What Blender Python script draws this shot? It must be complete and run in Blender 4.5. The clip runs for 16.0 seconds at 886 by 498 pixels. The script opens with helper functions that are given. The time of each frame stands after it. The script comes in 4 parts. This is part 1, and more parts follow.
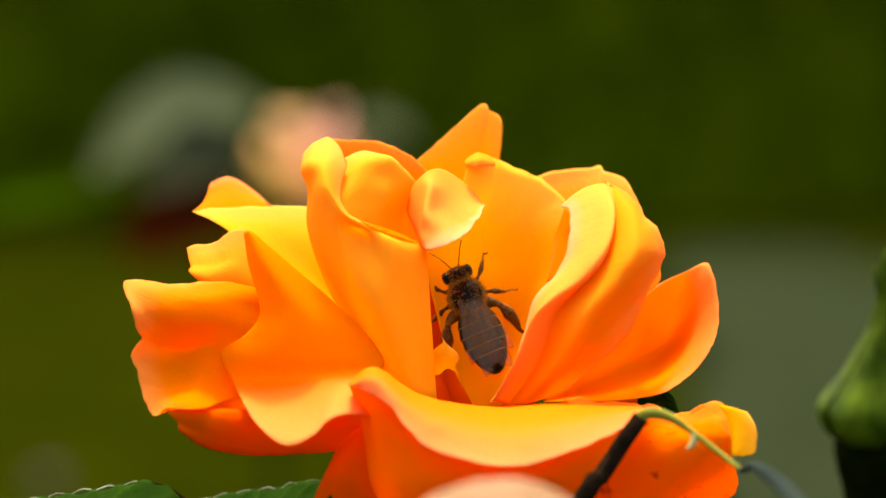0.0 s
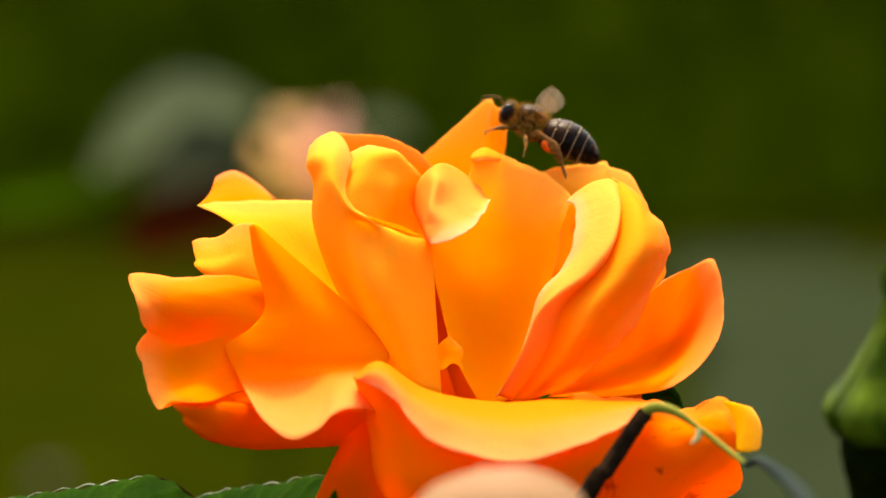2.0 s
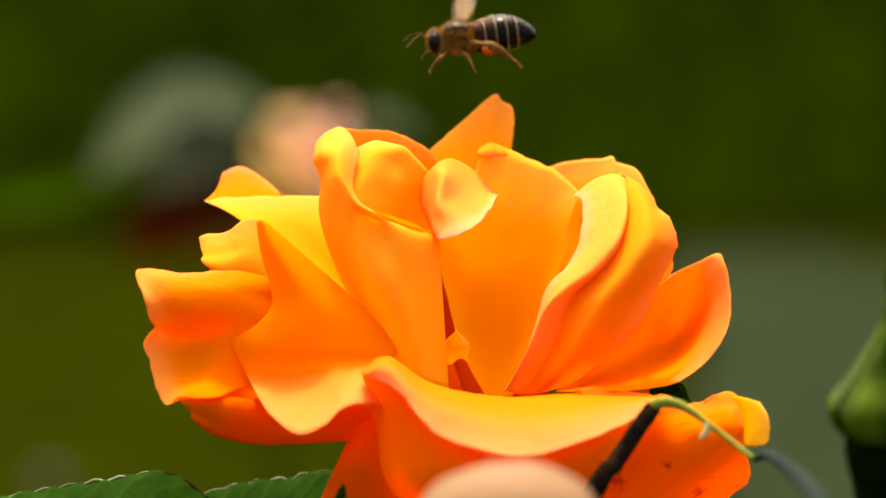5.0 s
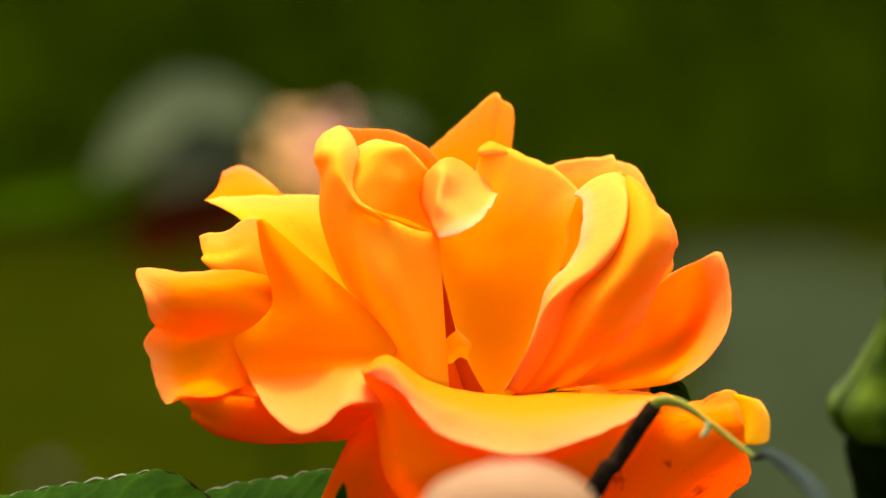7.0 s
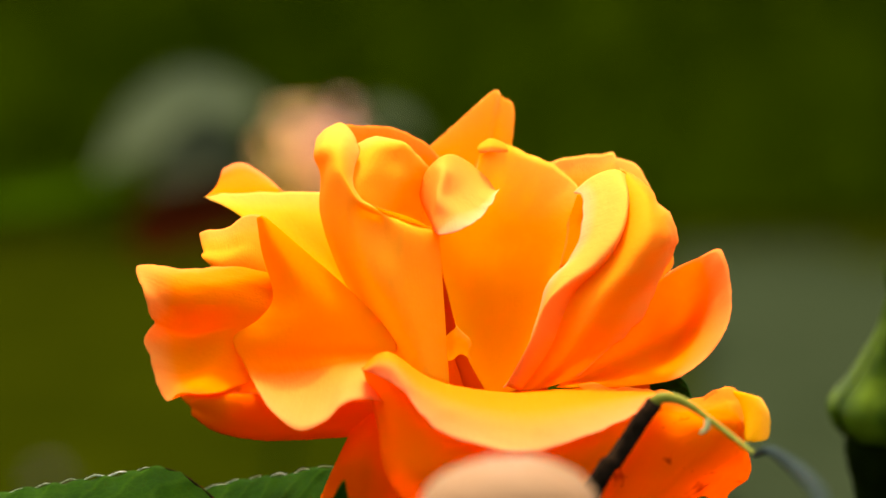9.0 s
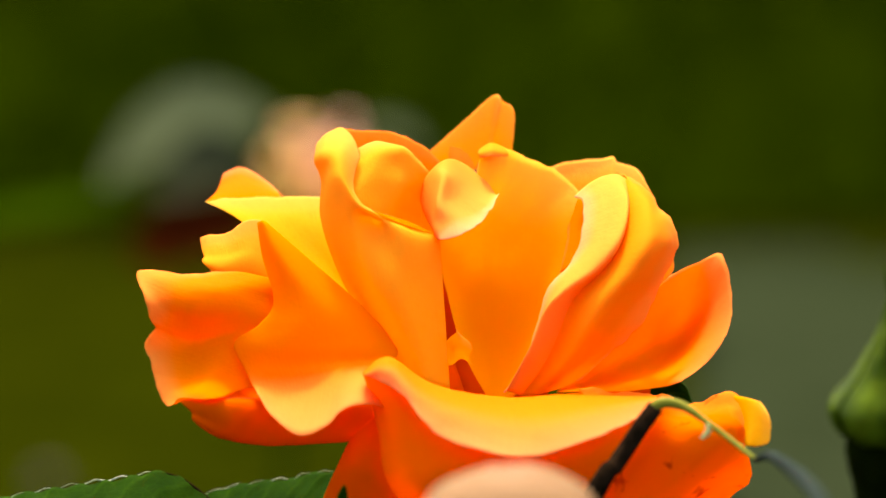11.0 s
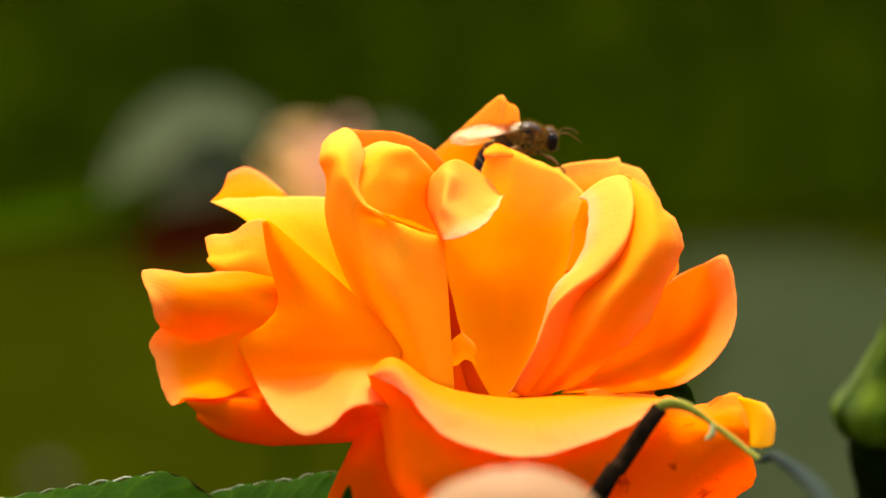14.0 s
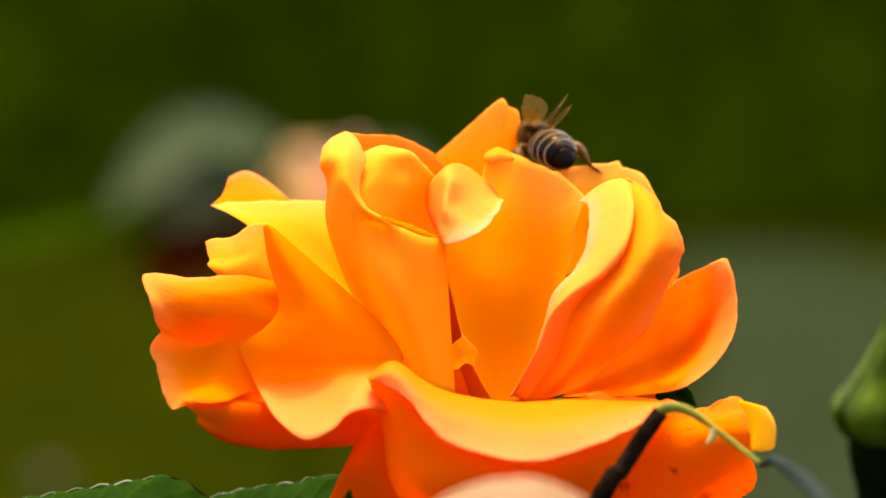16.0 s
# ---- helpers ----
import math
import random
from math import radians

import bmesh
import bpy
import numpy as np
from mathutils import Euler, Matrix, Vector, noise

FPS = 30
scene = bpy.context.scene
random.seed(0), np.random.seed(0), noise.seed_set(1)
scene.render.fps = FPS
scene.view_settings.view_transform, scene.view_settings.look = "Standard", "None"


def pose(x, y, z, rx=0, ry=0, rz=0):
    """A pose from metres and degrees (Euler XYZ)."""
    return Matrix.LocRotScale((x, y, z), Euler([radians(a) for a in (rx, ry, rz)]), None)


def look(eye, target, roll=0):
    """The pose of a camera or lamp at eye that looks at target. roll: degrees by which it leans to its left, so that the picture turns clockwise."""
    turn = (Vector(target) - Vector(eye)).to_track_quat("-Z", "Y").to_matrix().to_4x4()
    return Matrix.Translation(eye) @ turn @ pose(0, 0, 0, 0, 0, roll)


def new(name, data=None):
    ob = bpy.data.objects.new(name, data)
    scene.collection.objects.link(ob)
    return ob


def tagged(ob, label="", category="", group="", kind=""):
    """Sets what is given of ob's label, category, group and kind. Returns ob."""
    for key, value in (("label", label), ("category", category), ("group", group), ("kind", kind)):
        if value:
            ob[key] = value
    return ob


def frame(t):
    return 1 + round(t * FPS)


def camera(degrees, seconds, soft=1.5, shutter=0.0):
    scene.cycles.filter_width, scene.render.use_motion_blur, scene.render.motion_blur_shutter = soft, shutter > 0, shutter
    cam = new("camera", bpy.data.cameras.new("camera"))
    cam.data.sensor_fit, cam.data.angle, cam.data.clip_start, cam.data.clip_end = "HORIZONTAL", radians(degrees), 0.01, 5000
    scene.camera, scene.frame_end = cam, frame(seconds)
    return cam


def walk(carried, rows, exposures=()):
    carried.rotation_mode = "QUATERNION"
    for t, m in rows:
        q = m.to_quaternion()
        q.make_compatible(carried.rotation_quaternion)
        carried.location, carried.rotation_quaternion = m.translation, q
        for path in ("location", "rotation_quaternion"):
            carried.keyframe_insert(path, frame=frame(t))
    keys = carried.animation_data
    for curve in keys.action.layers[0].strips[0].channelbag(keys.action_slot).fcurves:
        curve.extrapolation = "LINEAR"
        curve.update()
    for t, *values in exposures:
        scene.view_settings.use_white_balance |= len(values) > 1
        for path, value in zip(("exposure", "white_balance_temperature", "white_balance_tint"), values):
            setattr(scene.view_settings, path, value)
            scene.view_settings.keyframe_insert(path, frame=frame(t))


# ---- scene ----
# ---- camera: a long lens on a tripod, half a metre from the rose ----
cam = camera(12.0, 16.0, soft=1.6)
EYE = (0.0, -0.4727, 1.0334)
AIM = (0.0, 0.0, 0.95)
cam.data.dof.use_dof = True
cam.data.dof.focus_distance = 0.475
cam.data.dof.aperture_fstop = 21.0
walk(cam, [(0.0, look(EYE, AIM)), (16.0, look(EYE, AIM))], exposures=[(0.0, 1.95, 8350, 10), (16.0, 1.95, 8350, 10)])

# ---- daylight ----
SUN_UP, SUN_TURN = radians(64), radians(-8)     # height, turn from straight behind the rose
world = bpy.data.worlds.new("sky")
scene.world = world
world.use_nodes = True
sky = world.node_tree.nodes.new("ShaderNodeTexSky")
sky.sky_type, sky.sun_disc = "NISHITA", False
sky.sun_elevation, sky.sun_rotation = SUN_UP, SUN_TURN
sky.air_density, sky.dust_density, sky.ozone_density = 0.8, 5.0, 0.6     # a hazy, whitish sky
world.node_tree.links.new(sky.outputs[0], world.node_tree.nodes["Background"].inputs[0])
world.node_tree.nodes["Background"].inputs[1].default_value = 0.165
sun = new("sun", bpy.data.lights.new("sun", "SUN"))
sun.data.energy, sun.data.angle, sun.data.color = 1.35, radians(5), (1.0, 0.95, 0.86)
toward = Vector((math.sin(SUN_TURN) * math.cos(SUN_UP), math.cos(SUN_TURN) * math.cos(SUN_UP), math.sin(SUN_UP)))
sun.matrix_world = look(Vector((0, 0, 3)) + toward * 4, (0, 0, 3))


# ---- materials ----
def node_material(name):
    m = bpy.data.materials.new(name)
    m.use_nodes = True
    t = m.node_tree
    return m, t, t.nodes["Principled BSDF"], t.nodes["Material Output"]


def add(t, kind, **values):
    n = t.nodes.new("ShaderNode" + kind)
    for k, v in values.items():
        n.inputs[k.replace("_", " ")].default_value = v
    return n


def noise_tex(t, scale, detail=4.0, rough=0.55):
    n = add(t, "TexNoise", Scale=scale, Detail=detail, Roughness=rough)
    c = t.nodes.new("ShaderNodeTexCoord")
    t.links.new(c.outputs["Object"], n.inputs["Vector"])
    return n


def ramp(t, source, *stops):
    r = t.nodes.new("ShaderNodeValToRGB")
    while len(r.color_ramp.elements) < len(stops):
        r.color_ramp.elements.new(0.5)
    for e, (at, c) in zip(r.color_ramp.elements, stops):
        e.position, e.color = at, (*c, 1)
    t.links.new(source, r.inputs[0])
    return r


def mixed(t, a, b, factor, blend="MIX"):
    n = t.nodes.new("ShaderNodeMix")
    n.data_type, n.blend_type = "RGBA", blend
    for socket, v in ((n.inputs[0], factor), (n.inputs[6], a), (n.inputs[7], b)):
        if hasattr(v, "links"):
            t.links.new(v, socket)
        else:
            socket.default_value = v if isinstance(v, float) else (*v, 1)
    return n.outputs[2]


def bumped(t, shader, height, strength, distance):
    b = add(t, "Bump", Strength=strength, Distance=distance)
    t.links.new(height, b.inputs["Height"])
    t.links.new(b.outputs[0], shader.inputs["Normal"])
    return b


def plain(name, a, b, scale, rough=0.6, bump=0.3, depth=0.001, metal=0.0, detail=4.0, gloss=0.4):
    """Two tones broken up by grain at two scales, with fine relief."""
    m, t, p, _ = node_material(name)
    n, w = noise_tex(t, scale, detail), noise_tex(t, scale * 0.17, 3.0)
    c = ramp(t, n.outputs[0], (0.3, a), (0.7, b))
    c2 = ramp(t, w.outputs[0], (0.3, (0.72, 0.72, 0.72)), (0.7, (1.0, 1.0, 1.0)))
    t.links.new(mixed(t, c.outputs[0], c2.outputs[0], 1.0, "MULTIPLY"), p.inputs["Base Color"])
    p.inputs["Roughness"].default_value, p.inputs["Metallic"].default_value = rough, metal
    p.inputs["Specular IOR Level"].default_value, p.inputs["IOR"].default_value = 0.5, 1.001 + gloss
    bumped(t, p, n.outputs[0], bump, depth)
    return m


def thin_leafy(name, base, rim, veins, through_light=0.45, gloss=0.06, scale=900.0, glow=None, spots=False):
    """A thin petal or leaf: colour from base to rim, fine veins along it, light passing through."""
    m, t, p, out = node_material(name)
    uv = t.nodes.new("ShaderNodeTexCoord")
    split = t.nodes.new("ShaderNodeSeparateXYZ")
    t.links.new(uv.outputs["UV"], split.inputs[0])
    along = ramp(t, split.outputs[1], (0.0, base), (0.75, tuple(0.88 * a + 0.12 * b for a, b in zip(base, rim))), (1.0, rim))
    stretch = add(t, "Mapping", Scale=(60.0, 2.5, 1.0))
    t.links.new(uv.outputs["UV"], stretch.inputs[0])
    fine = add(t, "TexNoise", Scale=1.0, Detail=3.0, Roughness=0.6)
    t.links.new(stretch.outputs[0], fine.inputs["Vector"])
    blotch = noise_tex(t, scale * 0.12, 3.0)
    lines = ramp(t, fine.outputs[0], (0.35, veins), (0.62, (1.0, 1.0, 1.0)))
    clouds = ramp(t, blotch.outputs[0], (0.3, (0.94, 0.9, 0.85)), (0.65, (1.0, 1.0, 1.0)))
    c = mixed(t, along.outputs[0], lines.outputs[0], 0.25, "MULTIPLY")
    c = mixed(t, c, clouds.outputs[0], 0.6, "MULTIPLY")
    grain = noise_tex(t, scale * 2.5, 2.0)
    passing = mixed(t, ramp(t, split.outputs[1], (0.1, glow[0]), (0.75, glow[1])).outputs[0], lines.outputs[0], 0.15, "MULTIPLY") if glow else c
    if spots:
        rot = ramp(t, noise_tex(t, 330.0, 2.0).outputs[0], (0.61, (1.0, 1.0, 1.0)), (0.70, (0.62, 0.42, 0.35)))
        c, passing = (mixed(t, colour, rot.outputs[0], 1.0, "MULTIPLY") for colour in (c, passing))
    t.links.new(c, p.inputs["Base Color"])
    p.inputs["Roughness"].default_value = 0.7
    p.inputs["Specular IOR Level"].default_value, p.inputs["IOR"].default_value = 0.5, 1.0 + gloss * 4
    b = bumped(t, p, fine.outputs[0], 0.16, 0.0003)
    b2 = add(t, "Bump", Strength=0.2, Distance=0.0002)
    t.links.new(grain.outputs[0], b2.inputs["Height"])
    t.links.new(b.outputs[0], b2.inputs["Normal"])
    t.links.new(b2.outputs[0], p.inputs["Normal"])
    tr = t.nodes.new("ShaderNodeBsdfTranslucent")
    t.links.new(passing, tr.inputs[0])
    t.links.new(b2.outputs[0], tr.inputs["Normal"])
    mix = t.nodes.new("ShaderNodeMixShader")
    mix.inputs[0].default_value = through_light
    t.links.new(p.outputs[0], mix.inputs[1])
    t.links.new(tr.outputs[0], mix.inputs[2])
    t.links.new(mix.outputs[0], out.inputs[0])
    return m


def leaf_green():
    """Dark green leaf: side veins and a fine net between them, as colour and relief."""
    m, t, p, out = node_material("leaf_green")
    uv = t.nodes.new("ShaderNodeTexCoord")
    turn = add(t, "Mapping", Rotation=(0.0, 0.0, 0.55), Scale=(1.0, 0.6, 1.0))
    t.links.new(uv.outputs["UV"], turn.inputs[0])
    side = add(t, "TexWave", Scale=2.7, Distortion=3.2, Detail=2.0, Detail_Scale=1.5)
    t.links.new(turn.outputs[0], side.inputs["Vector"])
    net = add(t, "TexVoronoi", Scale=900.0)
    net.feature = "DISTANCE_TO_EDGE"
    t.links.new(uv.outputs["Object"], net.inputs["Vector"])
    blotch = noise_tex(t, 120.0, 3.0)
    ground = ramp(t, blotch.outputs[0], (0.3, (0.005, 0.022, 0.0012)), (0.7, (0.013, 0.044, 0.0024)))
    lines = ramp(t, side.outputs["Fac"], (0.90, (1.0, 1.0, 1.0)), (1.0, (1.45, 1.3, 1.4)))
    mesh = ramp(t, net.outputs["Distance"], (0.0, (1.35, 1.25, 1.3)), (0.08, (0.9, 0.9, 0.9)))
    c = mixed(t, ground.outputs[0], lines.outputs[0], 1.0, "MULTIPLY")
    c = mixed(t, c, mesh.outputs[0], 0.7, "MULTIPLY")
    t.links.new(c, p.inputs["Base Color"])
    p.inputs["Roughness"].default_value = 0.6
    p.inputs["IOR"].default_value = 1.03
    b = bumped(t, p, side.outputs["Fac"], 0.35, 0.0006)
    b2 = add(t, "Bump", Strength=0.3, Distance=0.0002)
    t.links.new(net.outputs["Distance"], b2.inputs["Height"])
    t.links.new(b.outputs[0], b2.inputs["Normal"])
    t.links.new(b2.outputs[0], p.inputs["Normal"])
    back = t.nodes.new("ShaderNodeBsdfTranslucent")
    t.links.new(c, back.inputs[0])
    mix = t.nodes.new("ShaderNodeMixShader")
    mix.inputs[0].default_value = 0.2
    t.links.new(p.outputs[0], mix.inputs[1])
    t.links.new(back.outputs[0], mix.inputs[2])
    t.links.new(mix.outputs[0], out.inputs[0])
    return m


PETAL = thin_leafy("petal_orange", (0.95, 0.24, 0.002), (0.96, 0.36, 0.07), (0.98, 0.94, 0.9), 0.54, 0.02, glow=((1.0, 0.31, 0.001), (1.0, 0.33, 0.02)))
# darker red copy: shade on the undersides put into the petal colour
PETAL_UNDERSHADE = thin_leafy("petal_undershade", (0.8, 0.127, 0.001), (0.84, 0.191, 0.003), (0.98, 0.94, 0.9), 0.42, 0.02, glow=((0.9, 0.138, 0.0002), (0.9, 0.191, 0.001)))
PETAL_MID = thin_leafy("petal_apricot", (0.95, 0.36, 0.02), (0.96, 0.39, 0.07), (0.98, 0.94, 0.9), 0.52, 0.02, glow=((1.0, 0.4, 0.03), (1.0, 0.37, 0.06)))
PETAL_INNER = thin_leafy("petal_amber", (0.95, 0.48, 0.03), (0.96, 0.48, 0.1), (0.98, 0.94, 0.9), 0.54, 0.02, glow=((1.0, 0.52, 0.015), (1.0, 0.49, 0.06)))
PETAL_CUP = thin_leafy("petal_cup_wall", (0.95, 0.46, 0.02), (0.96, 0.48, 0.1), (0.98, 0.94, 0.9), 0.58, 0.02, glow=((1.0, 0.7, 0.004), (1.0, 0.68, 0.04)))
# two paler copies: sun sheen on the lips put into the petal colour
PETAL_LIT = thin_leafy("petal_lit_lip", (0.95, 0.36, 0.05), (0.96, 0.38, 0.17), (0.98, 0.94, 0.9), 0.36, 0.02, glow=((1.0, 0.31, 0.07), (1.0, 0.32, 0.12)))
PETAL_FOLD = thin_leafy("petal_folded_lit_lip", (0.95, 0.36, 0.05), (0.96, 0.45, 0.22), (0.98, 0.94, 0.9), 0.42, 0.02, glow=((1.0, 0.36, 0.04), (1.0, 0.44, 0.14)))
PETAL_SIDE = thin_leafy("petal_deep_apricot", (0.95, 0.3, 0.003), (0.96, 0.37, 0.1), (0.98, 0.94, 0.9), 0.52, 0.02, glow=((1.0, 0.38, 0.002), (1.0, 0.37, 0.03)))
PETAL_SPOTTED = thin_leafy("petal_spotted", (0.93, 0.215, 0.001), (0.95, 0.29, 0.03), (0.98, 0.94, 0.9), 0.5, 0.02, glow=((1.0, 0.27, 0.0002), (1.0, 0.3, 0.002)), spots=True)
# orange petal whose paler rim carries the lip's sun sheen as colour
PETAL_LIP = thin_leafy("petal_orange_lit_lip", (0.95, 0.225, 0.001), (0.96, 0.32, 0.11), (0.98, 0.94, 0.9), 0.46, 0.02, glow=((1.0, 0.3, 0.0002), (1.0, 0.31, 0.006)))
# dark red copy that puts the crevice's shade into the petal colour
PETAL_DEEP_SHADE = thin_leafy("petal_deep_shade", (0.58, 0.06, 0.002), (0.85, 0.16, 0.003), (0.98, 0.94, 0.9), 0.3, 0.02, glow=((0.7, 0.09, 0.0005), (0.9, 0.16, 0.001)))
PINK = thin_leafy("petal_pink", (0.30, 0.175, 0.085), (0.32, 0.19, 0.105), (0.95, 0.88, 0.86), 0.35)
LEAF = leaf_green()
PINK_FAR_MAUVE = thin_leafy("petal_faded_mauve", (0.74, 0.50, 0.38), (0.80, 0.56, 0.50), (0.9, 0.88, 0.8), 0.5, 0.0)
PINK_FAR = thin_leafy("petal_faded_cream", (0.80, 0.62, 0.26), (0.82, 0.62, 0.36), (0.9, 0.88, 0.8), 0.5, 0.0)
LEAF_GREY = thin_leafy("leaf_grey_green", (0.050, 0.068, 0.036), (0.066, 0.086, 0.052), (0.8, 0.85, 0.7), 0.2, 0.0, 300.0)
# darker leaf copy with shade put into its colour
LEAF_SHADE = thin_leafy("leaf_painted_shade", (0.0294, 0.036, 0.0187), (0.0346, 0.0414, 0.0226), (0.8, 0.85, 0.7), 0.1, 0.0, 300.0)
LEAF_RED = thin_leafy("leaf_dead_red", (0.04, 0.00666, 0.00133), (0.0534, 0.00934, 0.00133), (0.8, 0.8, 0.7), 0.15, 0.0, 300.0)
LEAF_BRIGHT = thin_leafy("leaf_fresh_green", (0.016, 0.0374, 0.00107), (0.0187, 0.0454, 0.00133), (0.8, 0.85, 0.7), 0.2, 0.0, 300.0)
SEPAL = plain("sepal_green", (0.013, 0.034, 0.0006), (0.085, 0.145, 0.008), 160.0, 0.45, 0.4, 0.0003, gloss=0.1)
# pale colour standing for light caught on the leaf teeth
RIM_HIGHLIGHT = plain("leaf_rim_highlight", (0.10, 0.16, 0.08), (0.38, 0.43, 0.34), 900.0, 0.5, 0.2, 0.0001)
STEM_GREEN = plain("stem_green", (0.16, 0.173, 0.0133), (0.226, 0.226, 0.0266), 700.0, 0.6, 0.3, 0.0002, gloss=0.15)
STEM_DARK = plain("stem_dark", (0.008, 0.00534, 0.00266), (0.0266, 0.0147, 0.008), 900.0, 0.9, 0.5, 0.0003, gloss=0.0)
THORN = plain("thorn_pale", (0.4, 0.4, 0.133), (0.56, 0.534, 0.214), 900.0, 0.6, 0.2, 0.0002)
# the sepals' shade on the green hip, put into its colour
HIP_SHADE = plain("hip_painted_shade", (0.0025, 0.005, 0.0006), (0.006, 0.011, 0.0012), 300.0, 0.8, 0.3, 0.0003, gloss=0.02)
STEM_GREY = plain("stem_grey", (0.012, 0.022, 0.021), (0.028, 0.042, 0.040), 600.0, 0.7, 0.3, 0.0002, gloss=0.03)
LAWN = plain("lawn", (0.0080, 0.0118, 0.0004), (0.0132, 0.0182, 0.0006), 6.0, 0.95, 0.6, 0.02, gloss=0.0)
HEDGE = plain("hedge_leaves", (0.023, 0.042, 0.0006), (0.060, 0.092, 0.0012), 8.0, 0.95, 0.6, 0.02, gloss=0.0)
STONE = plain("pale_stone", (0.056, 0.044, 0.036), (0.092, 0.075, 0.062), 40.0, 0.9, 0.5, 0.002, gloss=0.1)
PAVING = plain("paving", (0.0115, 0.0185, 0.0078), (0.020, 0.029, 0.0145), 14.0, 0.9, 0.4, 0.004, gloss=0.0)
SHELL_DARK = plain("bee_shell", (0.0035, 0.0022, 0.0014), (0.010, 0.005, 0.003), 2500.0, 0.24, 0.2, 0.0001, gloss=0.14)
SHELL_AMBER = plain("bee_brown_shell", (0.012, 0.005, 0.002), (0.03, 0.011, 0.003), 2500.0, 0.28, 0.3, 0.0001, gloss=0.16)
BAND = plain("bee_band", (0.32, 0.23, 0.12), (0.52, 0.42, 0.26), 4000.0, 0.8, 0.5, 0.0001, gloss=0.1)
FUZZ = plain("bee_fuzz", (0.26, 0.12, 0.015), (0.52, 0.29, 0.06), 3000.0, 0.9, 0.4, 0.0001, gloss=0.0)
LEG = plain("bee_leg", (0.03, 0.013, 0.003), (0.22, 0.10, 0.016), 2500.0, 0.45, 0.3, 0.0001, gloss=0.15)
POLLEN = plain("pollen_orange", (0.46, 0.075, 0.008), (0.64, 0.13, 0.02), 5000.0, 0.85, 0.7, 0.0002, gloss=0.1)
EYE_BLACK = plain("bee_eye", (0.00534, 0.004, 0.004), (0.0133, 0.00934, 0.008), 3000.0, 0.25, 0.1, 0.0001, gloss=0.2)


def wing_material():
    """A clear amber film that mirrors a little of the sky."""
    m, t, p, out = node_material("bee_wing")
    n = noise_tex(t, 900.0, 3.0)
    c = ramp(t, n.outputs[0], (0.3, (0.36, 0.24, 0.06)), (0.7, (0.55, 0.42, 0.18)))
    t.links.new(c.outputs[0], p.inputs["Base Color"])
    p.inputs["Roughness"].default_value = 0.35
    back = t.nodes.new("ShaderNodeBsdfTranslucent")
    t.links.new(c.outputs[0], back.inputs[0])
    film = t.nodes.new("ShaderNodeMixShader")
    film.inputs[0].default_value = 0.6
    t.links.new(p.outputs[0], film.inputs[1])
    t.links.new(back.outputs[0], film.inputs[2])
    clear = t.nodes.new("ShaderNodeBsdfTransparent")
    clear.inputs[0].default_value = (0.90, 0.74, 0.48, 1)
    mix = t.nodes.new("ShaderNodeMixShader")
    mix.inputs[0].default_value = 0.08
    t.links.new(clear.outputs[0], mix.inputs[1])
    t.links.new(film.outputs[0], mix.inputs[2])
    shine = t.nodes.new("ShaderNodeBsdfGlossy")
    shine.inputs["Color"].default_value = (0.9, 0.88, 0.85, 1)
    shine.inputs["Roughness"].default_value = 0.32
    wrinkles = noise_tex(t, 1600.0, 2.0)
    b = add(t, "Bump", Strength=0.5, Distance=0.0002)
    t.links.new(wrinkles.outputs[0], b.inputs["Height"])
    t.links.new(b.outputs[0], shine.inputs["Normal"])
    coat = t.nodes.new("ShaderNodeMixShader")
    coat.inputs[0].default_value = 0.035
    t.links.new(mix.outputs[0], coat.inputs[1])
    t.links.new(shine.outputs[0], coat.inputs[2])
    t.links.new(coat.outputs[0], out.inputs[0])
    return m


WING = wing_material()


# ---- shapes ----
def part(name, bm, material, parent=None, label="", smooth=True):
    """Links a bmesh as one mesh object under a thing or a part."""
    me = bpy.data.meshes.new(name)
    bm.normal_update()
    bm.to_mesh(me)
    bm.free()
    me.materials.append(material)
    if smooth:
        me.polygons.foreach_set("use_smooth", [True] * len(me.polygons))
    ob = new(name, me)
    ob.parent = parent
    return tagged(ob, label=label)


def spline(points, n):
    """n points along a smooth curve through the given ones, evenly spread by length."""
    pts = [np.array(p, float) for p in points]
    if len(pts) == 1:
        return [pts[0]] * n
    ext = [2 * pts[0] - pts[1]] + pts + [2 * pts[-1] - pts[-2]]
    fine = []
    for i in range(1, len(ext) - 2):
        a, b, c, d = ext[i - 1:i + 3]
        for k in range(16):
            u = k / 16
            fine.append(0.5 * (2 * b + (c - a) * u + (2 * a - 5 * b + 4 * c - d) * u * u + (3 * b - a - 3 * c + d) * u ** 3))
    fine.append(pts[-1])
    fine = np.array(fine)
    run = np.concatenate([[0], np.cumsum(np.linalg.norm(np.diff(fine, axis=0), axis=1))])
    at = np.linspace(0, run[-1], n)
    return list(np.stack([np.interp(at, run, fine[:, k]) for k in range(3)], axis=1))


